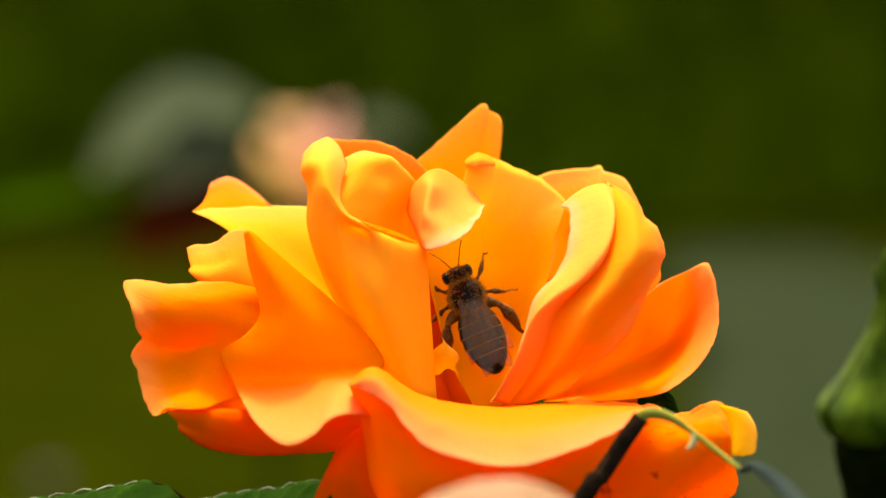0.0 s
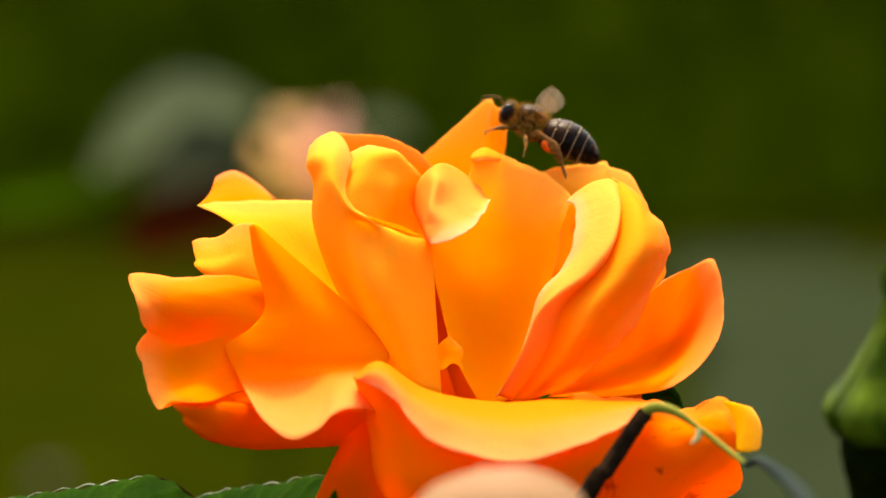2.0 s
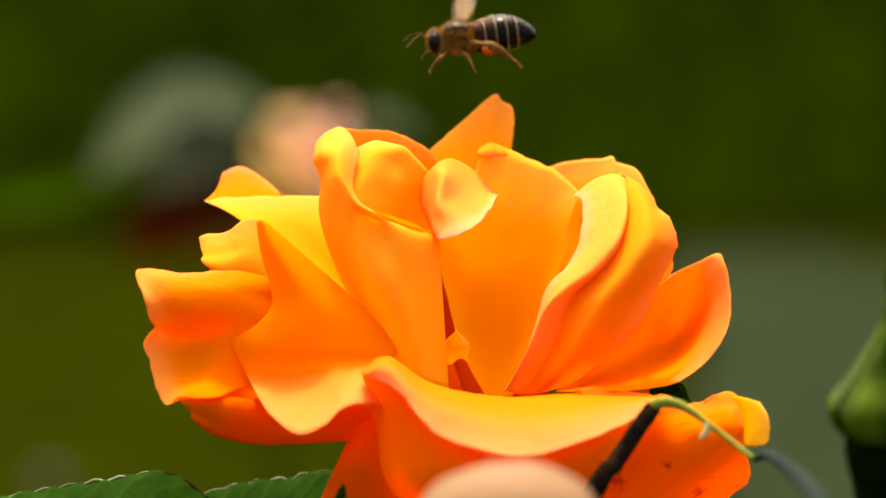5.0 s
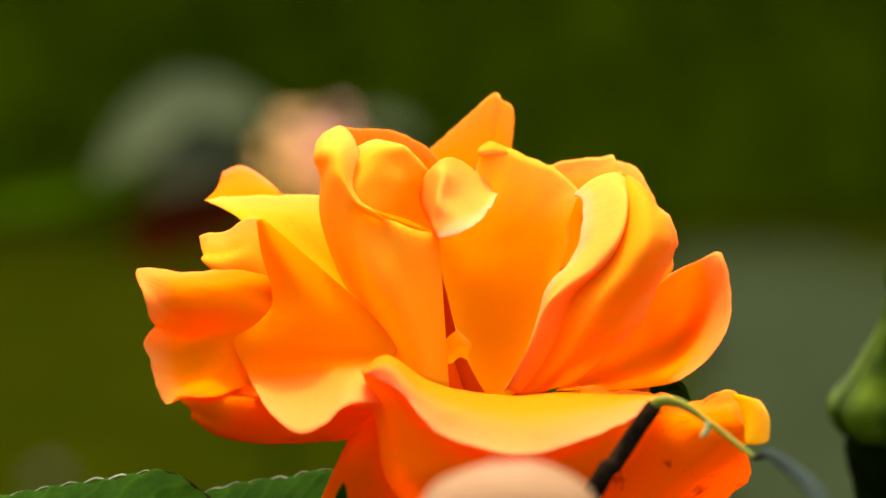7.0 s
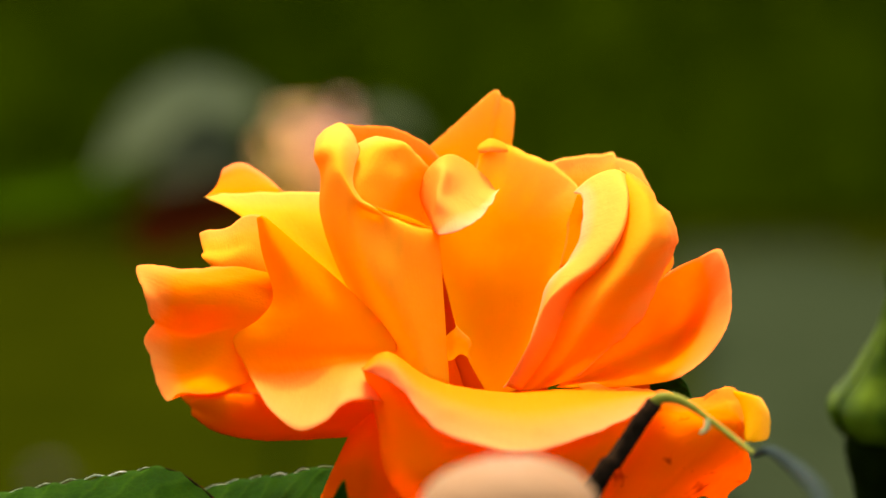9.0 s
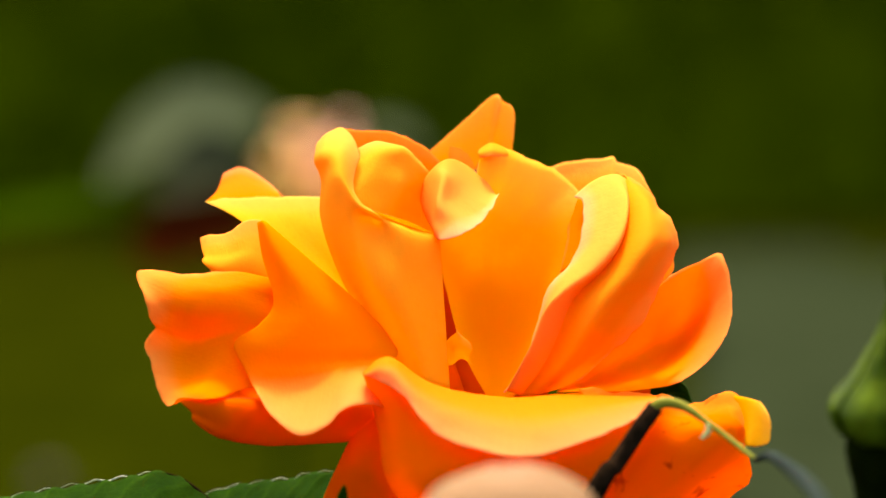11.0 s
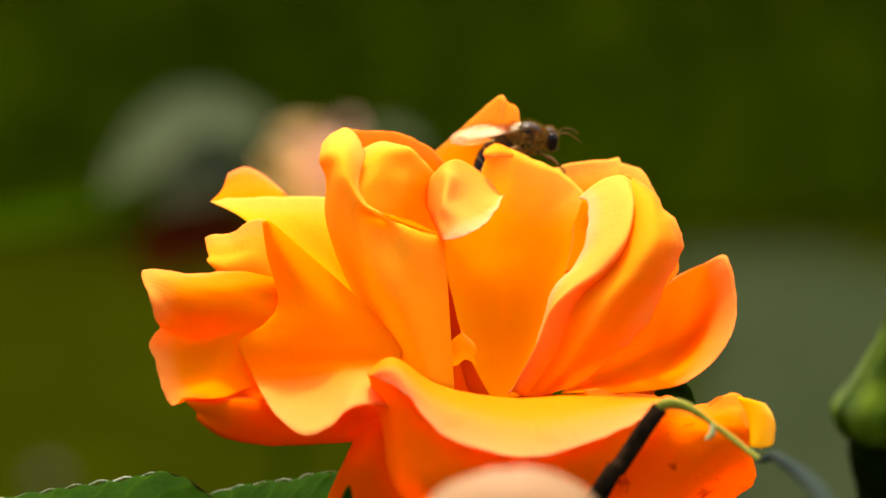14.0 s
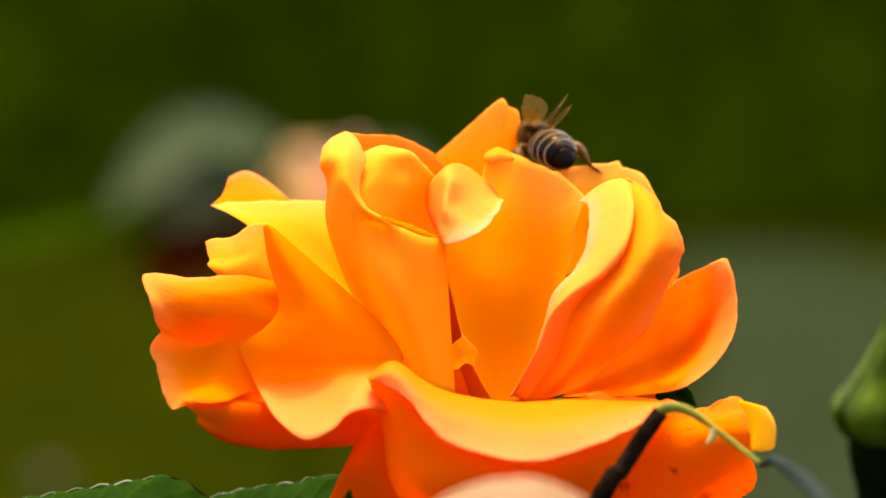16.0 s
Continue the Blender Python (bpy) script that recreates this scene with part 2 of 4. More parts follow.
def sheet(rows, across=40, along=36, thick=0.28, ripple=0.0, scale=0.001, seed=0.0, fray=0.0):
    """A thin curved sheet lofted through guide curves from its foot to its rim, with both faces and a rounded edge."""
    guides = [spline(r, across) for r in rows]
    grid = []
    for j in range(across):
        column = [g[j] for g in guides]
        grid.append(catmull(column, along))
    grid = np.array(grid)                       # across, along, 3
    for i in range(across):
        for k in range(along):
            p = grid[i, k]
            v = noise.noise_vector(Vector(p * 0.16) + Vector((seed, 0, 0)))
            w = noise.noise_vector(Vector(p * 0.55) + Vector((seed, 5, 0)))
            e = (k / (along - 1)) ** 2
            x = noise.noise_vector(Vector(p * 1.5) + Vector((seed, 9, 0)))
            grid[i, k] = p + ripple * e * (np.array(v) * 1.2 + np.array(w) * 0.6 + np.array(x) * 0.22)
    if fray:
        tip = grid[:, -1] - grid[:, -2]
        tip /= np.linalg.norm(tip, axis=1, keepdims=True) + 1e-9
        for i in range(across):
            f = noise.noise(Vector((i * 0.31, seed, 0))) + 0.7 * noise.noise(Vector((i * 0.9, seed, 4)))
            grid[i, -1] += tip[i] * f * fray
            grid[i, -2] += tip[i] * f * fray * 0.5
    du = np.gradient(grid, axis=0)
    dv = np.gradient(grid, axis=1)
    nrm = np.cross(du, dv)
    nrm /= np.linalg.norm(nrm, axis=2, keepdims=True) + 1e-9
    ui = np.linspace(0, 1, across)[:, None]
    vi = np.linspace(0, 1, along)[None, :]
    taper = np.clip(np.minimum(np.minimum(ui, 1 - ui) * 14, (1 - vi) * 14), 0, 1) ** 0.5 * 0.8 + 0.2
    bm = bmesh.new()
    layer = bm.loops.layers.uv.new("UVMap")
    sides = []
    for sign in (1, -1):
        q = (grid + sign * nrm * (taper * thick / 2)[:, :, None]) * scale
        sides.append([[bm.verts.new(q[i, k]) for k in range(along)] for i in range(across)])

    def face(vs, uvs):
        if len(set(vs)) == 4:
            f = bm.faces.new(vs)
            for loop, c in zip(f.loops, uvs):
                loop[layer].uv = c

    for s, g in enumerate(sides):
        for i in range(across - 1):
            for k in range(along - 1):
                ids = [(i, k), (i + 1, k), (i + 1, k + 1), (i, k + 1)]
                if s:
                    ids.reverse()
                face([g[a][b] for a, b in ids], [(a / (across - 1), b / (along - 1)) for a, b in ids])
    edge = [(i, 0) for i in range(across)] + [(across - 1, k) for k in range(1, along)]
    edge += [(i, along - 1) for i in range(across - 2, -1, -1)] + [(0, k) for k in range(along - 2, 0, -1)]
    for (a, b), (c, d) in zip(edge, edge[1:] + edge[:1]):
        face([sides[0][c][d], sides[0][a][b], sides[1][a][b], sides[1][c][d]],
             [(c / (across - 1), d / (along - 1)), (a / (across - 1), b / (along - 1)), (a / (across - 1), b / (along - 1)), (c / (across - 1), d / (along - 1))])
    return bm


def catmull(column, n):
    """n points on a smooth curve through the column, evenly spread over its steps."""
    pts = [np.array(p, float) for p in column]
    ext = [2 * pts[0] - pts[1]] + pts + [2 * pts[-1] - pts[-2]]
    made = []
    for u in np.linspace(0, len(pts) - 1, n):
        i = min(int(u), len(pts) - 2)
        a, b, c, d = ext[i:i + 4]
        u = u - i
        made.append(0.5 * (2 * b + (c - a) * u + (2 * a - 5 * b + 4 * c - d) * u * u + (3 * b - a - 3 * c + d) * u ** 3))
    return made


def tube(bm, points, radii, sides=12, n=0, scale=0.001, bumpy=0.0):
    """A round stem along a smooth curve, closed at both ends."""
    n = n or len(points) * 6
    path = spline(points, n)
    rad = np.interp(np.linspace(0, 1, n), np.linspace(0, 1, len(radii)), radii)
    rings, side = [], None
    for i, p in enumerate(path):
        d = Vector(path[min(i + 1, n - 1)] - path[max(i - 1, 0)]).normalized()
        if side is None:
            side = d.orthogonal().normalized()
        side = (side - d * side.dot(d)).normalized()
        other = d.cross(side)
        r = rad[i] * (1 + bumpy * noise.noise(Vector(p) * 0.7))
        rings.append([bm.verts.new((Vector(p) + (side * math.cos(a) + other * math.sin(a)) * r) * scale)
                      for a in (2 * math.pi * k / sides for k in range(sides))])
    for a, b in zip(rings, rings[1:]):
        for k in range(sides):
            bm.faces.new((a[k], a[(k + 1) % sides], b[(k + 1) % sides], b[k]))
    bm.faces.new(reversed(rings[0]))
    bm.faces.new(rings[-1])
    return bm


def turned(bm, profile, sides=24, m=Matrix(), squash=(1, 1), lumps=0.0):
    """A round body from (height, radius) pairs, smoothed along its height."""
    prof = spline([(h, r, 0) for h, r in profile], 4 * len(profile))
    rings = []
    for h, r, _ in prof:
        r = max(r, 0.01)
        ring = []
        for k in range(sides):
            a = 2 * math.pi * k / sides
            q = Vector((r * math.cos(a) * squash[0], r * math.sin(a) * squash[1], h))
            q *= 1 + lumps * noise.noise(q * 0.5)
            ring.append(bm.verts.new(m @ (q * 0.001)))
        rings.append(ring)
    for a, b in zip(rings, rings[1:]):
        for k in range(sides):
            bm.faces.new((a[k], a[(k + 1) % sides], b[(k + 1) % sides], b[k]))
    bm.faces.new(reversed(rings[0]))
    bm.faces.new(rings[-1])
    return bm


def empty(name, m, label, category, group=""):
    ob = new(name)
    ob.empty_display_size = 0.01
    ob.matrix_world = m
    return tagged(ob, label, category, group)


# ---- ground and distance ----
def ground_sheet():
    bm = bmesh.new()
    n = 60
    xs = [math.copysign(abs(u) ** 3 * 400, u) for u in np.linspace(-1, 1, n)]
    vs = [[bm.verts.new((x, y, 0.03 * noise.noise(Vector((x * 0.4, y * 0.4, 0))) - 0.02)) for x in xs] for y in xs]
    for a in range(n - 1):
        for b in range(n - 1):
            bm.faces.new((vs[a][b], vs[a][b + 1], vs[a + 1][b + 1], vs[a + 1][b]))
    return tagged(part("ground", bm, LAWN), "dark green mown lawn", "ground", kind="structure")


def paved_path():
    """A gravel path whose edges are overgrown and uneven."""
    bm = bmesh.new()
    n = 28
    edge = []
    for k in range(n):
        u = k / (n - 1)
        edge.append((0.32 + 0.10 * noise.noise(Vector((0, u * 9, 2))) - 0.08 * (1 - u), 2.6 + 2.6 * u))
    for k in range(1, 60):
        u = k / 59
        edge.append((0.32 + 3.08 * u, 5.2 + 0.25 * noise.noise(Vector((u * 14, 3, 0))) + 0.15 * noise.noise(Vector((u * 41, 8, 0)))))
    ring = edge + [(3.4, 2.6)]
    top = [bm.verts.new((x, y, 0.03)) for x, y in ring]
    low = [bm.verts.new((x, y, -0.08)) for x, y in ring]
    bm.faces.new(top[::-1])
    n = len(ring)
    for k in range(n):
        bm.faces.new((low[(k + 1) % n], low[k], top[k], top[(k + 1) % n]))
    return tagged(part("path", bm, PAVING, smooth=False), "grey gravel path beside the lawn", "path", kind="structure")


def hedge():
    """A clipped hedge: a lumpy body under many small leaves."""
    ob = empty("hedge", pose(0, 5.75, 0), "dense dark green clipped hedge", "hedge")
    bm = bmesh.new()
    nx, nz = 90, 14
    grid = []
    for i in range(nx):
        x = -4.5 + 9 * i / (nx - 1)
        col = []
        for k in range(nz + 6):
            if k < nz:
                z = 0.95 * k / (nz - 1) - 0.05
                y = 0.37 * z
            else:
                y, z = 0.34 + 0.8 * (k - nz + 1) / 6, 0.9
            d = 0.10 * noise.noise(Vector((x * 2, z * 2, y * 2))) + 0.04 * noise.noise(Vector((x * 7, z * 7, y * 7)))
            col.append(bm.verts.new((x, y - d * (k < nz), z + 0.5 * d * (k >= nz))))
        grid.append(col)
    for a, b in zip(grid, grid[1:]):
        for k in range(nz + 5):
            bm.faces.new((a[k], b[k], b[k + 1], a[k + 1]))
    part("body", bm, HEDGE, ob)
    rng = random.Random(11)
    bm = bmesh.new()
    for _ in range(9000):
        z = rng.uniform(0.0, 0.95)
        c = Vector((rng.uniform(-3, 3), 0.37 * z + rng.uniform(-0.12, 0.0), z))
        a = Vector((rng.gauss(0, 1), rng.gauss(0, 1), rng.gauss(0, 1))).normalized() * rng.uniform(0.012, 0.024)
        b = a.orthogonal().normalized() * a.length * 0.5
        bm.faces.new([bm.verts.new(c + v) for v in (a, b, -a, -b)])
    tagged(part("leaves", bm, HEDGE, ob, "", False), kind="stuff")


def lawn_stone():
    bm = bmesh.new()
    turned(bm, [(-20, 13), (-4, 17), (6, 14), (12, 5)], lumps=0.1, m=Matrix.Translation((-0.425, 3.95, 0.0)))
    tagged(part("stone", bm, STONE), "pale rounded stone lying on the lawn", "stone")


ground_sheet()
paved_path()
hedge()
lawn_stone()

# ---- the orange rose ----
ROSE_AT = (0.0055, -0.0036, 0.9298)
rose = empty("rose", pose(*ROSE_AT), "open apricot-orange rose in full bloom with wavy petals", "rose")
petal_count = [0]


def petal(rows, ripple=0.35, across=44, along=36, thick=0.14, material=PETAL_INNER, label=""):
    petal_count[0] += 1
    return part("petal", sheet(rows, across, along, thick, ripple, seed=petal_count[0] * 3.7, fray=0.09), material, rose, label)


# inner wall of the open cup, rolled at its top
petal([[(-0.5, 0.8, 3.6), (0.7, 1, 3.3), (1.7, 1, 3.5), (2.9, 0.6, 4.2)],
       [(-3, 1.8, 8.2), (-0.8, 4.6, 6.8), (2, 5.6, 6.7), (4.5, 4.6, 7.9), (5.9, 3.2, 9.5)],
       [(-4.8, 3, 13.8), (-2.1, 7.4, 12), (1.4, 9.4, 11.8), (5.3, 8.6, 13.1), (8, 6.4, 15.2)],
       [(-6.1, 4.7, 20.7), (-2.5, 10.6, 19.7), (2.1, 12.7, 20), (6.6, 11.9, 21.5), (10, 10.2, 23.1)],
       [(-4.5, 8.5, 25.3), (-1.7, 12, 27.6), (-1.2, 13.4, 29.7), (0.5, 14.4, 30.6), (2.4, 16, 29.9), (4.6, 15.7, 28.9), (6.7, 15.1, 28), (9.2, 13.8, 26.5), (10.7, 11.5, 24.9)]], material=PETAL_CUP)
petal([[(-1.2, 14.4, 29.3), (0, 15.2, 29.9), (1.7, 16, 29.6)],
       [(-1.3, 13.2, 30.4), (-0, 13.8, 31), (1.6, 15, 30.3)],
       [(-1.5, 11, 30.3), (0.1, 11, 30.7), (2, 13, 30)],
       [(-1.3, 10.6, 29.8), (0.1, 10.2, 30.1), (2, 12.6, 29.6)]], 0.1, 24, 24, material=PETAL_MID)
# broad petal added behind the cup to block backlight; shade is in its red
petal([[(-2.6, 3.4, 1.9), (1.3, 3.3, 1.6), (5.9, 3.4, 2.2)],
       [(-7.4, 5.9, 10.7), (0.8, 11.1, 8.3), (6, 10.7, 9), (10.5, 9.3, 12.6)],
       [(-6.7, 9.3, 18.3), (0.8, 15.1, 16.6), (6.1, 15.9, 18.1), (10.5, 13.7, 20.2)]], 0.2, 30, 24, material=PETAL_DEEP_SHADE)
# folded lip before it, sunlit brightness put into its colour
petal([[(-8.2, 6, 25.6), (-7.6, 7, 27.9), (-6.1, 6, 29.8), (-4.8, 7, 30.2), (-3.5, 9, 29.5), (-1.8, 12, 27.9)],
       [(-7.8, 4, 24.6), (-6.7, 2.5, 27), (-5.6, 2.2, 29), (-4.5, 3.8, 28.6), (-2.9, 6.5, 27.9), (-0.4, 11, 26.8)],
       [(-7.2, 2, 23.7), (-6.5, -1, 25.3), (-5.9, -1.2, 26.6), (-4.5, 1, 26.4), (-2.5, 4, 26.4), (0.4, 9, 25.9)],
       [(-6.7, 0, 23.2), (-6.4, -2.5, 23.6), (-5.7, -3, 24), (-4.2, -2, 24.9), (-1.9, 1.5, 25.1), (0.8, 8, 25.9)],
       [(-6.4, 0, 22.5), (-6.1, -3.5, 22.8), (-4.8, -4.5, 23), (-2.9, -3.8, 23.6), (-1, 0, 24.5), (1.1, 7.5, 26.1)]], 0.3, 52, 44, material=PETAL_FOLD)
# the closed bunch beside the cup
petal([[(-11.5, -3, 10.3), (-10.3, -7.5, 8.9), (-7.3, -10, 7.5), (-4.8, -7, 6.1)],
       [(-16.5, 0.5, 16.3), (-14.6, -6.6, 17.6), (-10.5, -8.8, 18.2), (-5.4, -4.3, 14.9)],
       [(-19.4, 2.5, 23.7), (-18.2, -3.5, 24.6), (-15.9, -6.5, 24.9), (-12.8, -5.2, 24.1), (-10, -6.4, 23.8), (-5.8, -2, 20.9)],
       [(-19.4, 1.5, 28.7), (-18.2, -4, 29.8), (-16.6, -6, 29), (-14.2, -6.3, 26.5), (-5.9, -1.2, 22.4)],
       [(-20.2, 1.2, 30.9), (-19.1, -1, 32.2), (-17.1, -3, 32), (-15.9, -5.6, 28.6), (-13.9, -5.8, 26.5), (-6, -0.6, 22.4)],
       [(-20, 4.5, 32.5), (-18.5, 5, 33.8), (-16.6, 5.5, 34), (-15.1, 1, 31.4), (-15.7, -4.6, 28.4), (-13.9, -5.2, 26.6), (-9.9, -4.8, 25.2), (-6, 0, 22.5)]], 0.2, 96, 56, material=PETAL_INNER)
petal([[(-13.8, 1, 20.7), (-10.9, 2, 20.6), (-8, 3, 21)],
       [(-15.4, -3, 25.8), (-12.1, -1, 24), (-9.9, 2.5, 23.4), (-8, 5.5, 23.2)],
       [(-16, -3, 27.5), (-13.1, -0.5, 28.1), (-10.5, 1, 27.9), (-9.5, 3.5, 26.5), (-8.2, 6.5, 25.3)],
       [(-15.6, 0.5, 29.9), (-13.1, 1, 30.4), (-10.6, 2.5, 30.2), (-9.1, 4.5, 28.6), (-7.8, 7.5, 27.1)],
       [(-15.1, 3.5, 31), (-13.1, 3, 31.9), (-10.9, 3.5, 32), (-9.5, 5, 31.4), (-8.3, 7, 29.8), (-7.2, 9, 28.3)],
       [(-15.3, 6, 31.6), (-13.5, 6.5, 32.2), (-11.6, 7.2, 31.9), (-10, 8, 31.4), (-8.5, 9, 30), (-7.2, 10, 28.4)]], 0.25, material=PETAL_INNER)
petal([[(-9.7, 6.8, 15.8), (-5.8, 7.8, 15.6)],
       [(-16.7, 10.7, 26.3), (-12.4, 13.7, 25.8), (-7.1, 14.6, 25), (-4.5, 14.3, 23.7)],
       [(-17.3, 9.4, 33.4), (-14.3, 13.2, 32.6), (-11.7, 15, 32.2), (-8.8, 15.8, 30.8), (-6.8, 15.6, 29.5), (-4.8, 14.5, 27.6)]], 0.2, material=PETAL_MID)
# the yellow petal behind the bunch and its turned-back tip
petal([[(-11.6, -0.4, 9.3), (-9.6, -1.6, 8.2)],
       [(-21.3, 5.1, 17.4), (-17.4, 5.9, 15.9), (-14.8, 4.6, 14.8)],
       [(-28.7, 9.1, 22.6), (-25.3, 9.9, 21.8), (-22.1, 10.9, 21.6), (-18.2, 10.8, 21)],
       [(-33.2, 13.4, 24.3), (-30.8, 14.5, 24.5), (-26.2, 15.5, 24.5), (-19.3, 16.4, 24.2)]], 0.2, material=PETAL_CUP)
petal([[(-33.1, 14.4, 24.1), (-28.8, 15.4, 24.2), (-24, 16.9, 23.8)],
       [(-32, 17.6, 24.9), (-29, 19.7, 25.4), (-25.1, 20.5, 24.2)],
       [(-31.4, 20.9, 26.5), (-29.2, 24, 26.6), (-26.6, 24.7, 24.9), (-24.2, 24.3, 22.9)]], 0.15, material=PETAL_LIP)
# pointed petal, small petal behind it
petal([[(-26.3, -5.7, 25), (-25.8, -6.7, 25.4), (-25.3, -5.7, 25.1)],
       [(-25.7, -7.4, 21.6), (-24, -8.7, 22.4), (-21.9, -6.2, 22.2)],
       [(-24.4, -9.2, 16.8), (-20.8, -10.6, 17.7), (-17.3, -6.9, 18.3)],
       [(-26, -10.6, 14.4), (-21.4, -12, 14.5), (-17, -10.4, 15.1), (-13.6, -7.5, 14.9)],
       [(-28.8, -10.8, 12.4), (-23.2, -12.6, 12.2), (-17, -11.8, 12.2), (-10.7, -8.5, 11.3)],
       [(-27.6, -12, 9.7), (-23.2, -13, 9.8), (-17, -12.6, 10.2), (-11.3, -10, 9.9)],
       [(-26.5, -14, 8.2), (-23.2, -14.8, 7.7), (-19.4, -15.2, 8.2), (-14.8, -15.5, 10), (-12, -13, 9.1)],
       [(-25.7, -18.5, 8.1), (-24.1, -22, 6.5), (-21, -25, 5), (-18.2, -24.5, 6), (-16.4, -24, 7.7), (-14, -23, 8.1), (-11.3, -20, 6.8)]], 0.12, 64, 64, material=PETAL_SIDE)
petal([[(-22.3, -3.9, 12.6), (-18.4, -6, 12.3)],
       [(-31.8, -2.7, 19.2), (-29.9, -3.8, 19), (-27.3, -3.7, 19.3), (-23.6, -2.8, 18.8)],
       [(-32.6, 0.5, 20.3), (-30, -0.9, 20.7), (-27.4, -1.3, 21.5), (-24.3, -0.4, 21)],
       [(-33.3, 4.8, 21.6), (-32.2, 3.9, 22.1), (-30.2, 2.9, 22.4), (-28.3, 2.2, 23.8), (-26.6, 2.2, 24.1), (-25, 2.1, 23.2)]], 0.2, material=PETAL_MID)
# broad folded petal at the side
petal([[(-15.9, -6, 11.7), (-15.8, -9, 8.8)],
       [(-22.2, -6.5, 17.6), (-24.8, -7.8, 16.8), (-26.1, -9.4, 15.2), (-27, -9.8, 13.4), (-27.7, -10, 12.2), (-28.1, -10.6, 11), (-28, -11.4, 9.2), (-27.1, -12.6, 7.6)],
       [(-27.2, -5.5, 19.2), (-29.7, -7.5, 18.9), (-33.2, -11, 18.5), (-33.5, -12.2, 16.4), (-33.6, -11, 13.9), (-33.8, -10, 12.1), (-33.9, -12, 10), (-33.4, -14.5, 8.8), (-32.2, -19, 8.6), (-30.2, -20, 8)],
       [(-30.2, -4.3, 19.2), (-34.8, -5, 19.2), (-39.5, -6, 19.6), (-38.8, -11, 17.8), (-38, -11.4, 15.3), (-37.7, -10.5, 14), (-38.8, -10, 12.2), (-38, -11.5, 10.2), (-37.6, -12.6, 8.6), (-36.1, -17, 6.6), (-34.3, -20, 8)]], 0.25, 84, 44, material=PETAL)
# reflexed petal whose outer face rolls under, its shade put into the red
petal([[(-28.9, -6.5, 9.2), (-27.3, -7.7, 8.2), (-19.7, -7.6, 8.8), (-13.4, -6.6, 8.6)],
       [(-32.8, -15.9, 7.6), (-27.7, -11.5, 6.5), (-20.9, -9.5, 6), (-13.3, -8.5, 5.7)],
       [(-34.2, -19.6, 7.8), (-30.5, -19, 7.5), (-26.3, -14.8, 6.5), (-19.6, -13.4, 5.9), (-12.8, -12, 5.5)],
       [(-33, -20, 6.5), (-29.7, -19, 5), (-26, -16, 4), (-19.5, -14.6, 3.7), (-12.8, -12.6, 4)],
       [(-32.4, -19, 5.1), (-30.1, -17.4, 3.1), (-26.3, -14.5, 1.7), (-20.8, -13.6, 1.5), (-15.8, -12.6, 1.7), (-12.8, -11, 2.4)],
       [(-27.3, -7.8, 1.3), (-20.9, -7.9, 1.3), (-15.9, -7.8, 1.6)]], 0.12, material=PETAL_UNDERSHADE)
# front petal with its lip rolled outwards, the lip's sunlit sheen coloured in
petal([[(-4.5, -10.5, -13.2), (1.8, -10.5, -13.2), (8.1, -10.2, -12)],
       [(-11.3, -20.6, -1.8), (-7, -23.8, -2.3), (1.6, -24.8, -2.6), (11.4, -21.5, -0.9), (14.7, -16.1, 1)],
       [(-12.7, -20.5, 4.5), (-7, -24.6, 4.2), (1.5, -25.8, 3.2), (11.4, -22.5, 5), (16.6, -16.3, 5.5)],
       [(-14.1, -18.5, 10.1), (-11.3, -19.2, 11.9), (-6.4, -17.7, 8.8), (1, -16, 7.2), (8.5, -15, 7.3), (17.9, -15, 7)],
       [(-14.2, -21.4, 10.8), (-11.3, -23.3, 12), (-7, -25.8, 9.1), (0.9, -26.2, 6.7), (8.2, -25.1, 7.1), (17.7, -18.9, 7.7)],
       [(-13.7, -21.5, 10.6), (-10.3, -25.7, 10), (-7.7, -29.1, 7.7), (-4.6, -31.5, 5.7), (0.2, -32.7, 4.5), (5, -31.7, 4.5), (11.1, -29.4, 6), (17.9, -21, 7.5)]], 0.3, 64, 48, material=PETAL_LIP)
# lowest petal, its shade likewise coloured in
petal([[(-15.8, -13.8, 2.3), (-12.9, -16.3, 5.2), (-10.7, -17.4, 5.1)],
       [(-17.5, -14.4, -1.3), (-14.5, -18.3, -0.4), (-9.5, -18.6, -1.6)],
       [(-19.3, -11.2, -5.9), (-14.5, -15.4, -6.8), (-7, -17.5, -7)]], 0.15, material=PETAL_UNDERSHADE)
# the folded point at the back
petal([[(-4.5, 24.5, 17.9), (-1.1, 23.5, 16.8), (0.9, 24.5, 17.9)],
       [(-6.5, 26.2, 24.5), (-2.1, 24.2, 26.2), (1.1, 22.3, 26.4), (2.5, 24.8, 26.1)],
       [(-8.2, 26.2, 27.3), (-3.1, 25.2, 32), (-0.3, 24, 34.8), (0.9, 23.6, 35.4), (1.4, 22.8, 34.7), (2.7, 25, 33.5), (2.9, 25.4, 30.8), (2.5, 25.6, 28.5)]], 0.1, 60, material=PETAL_INNER)
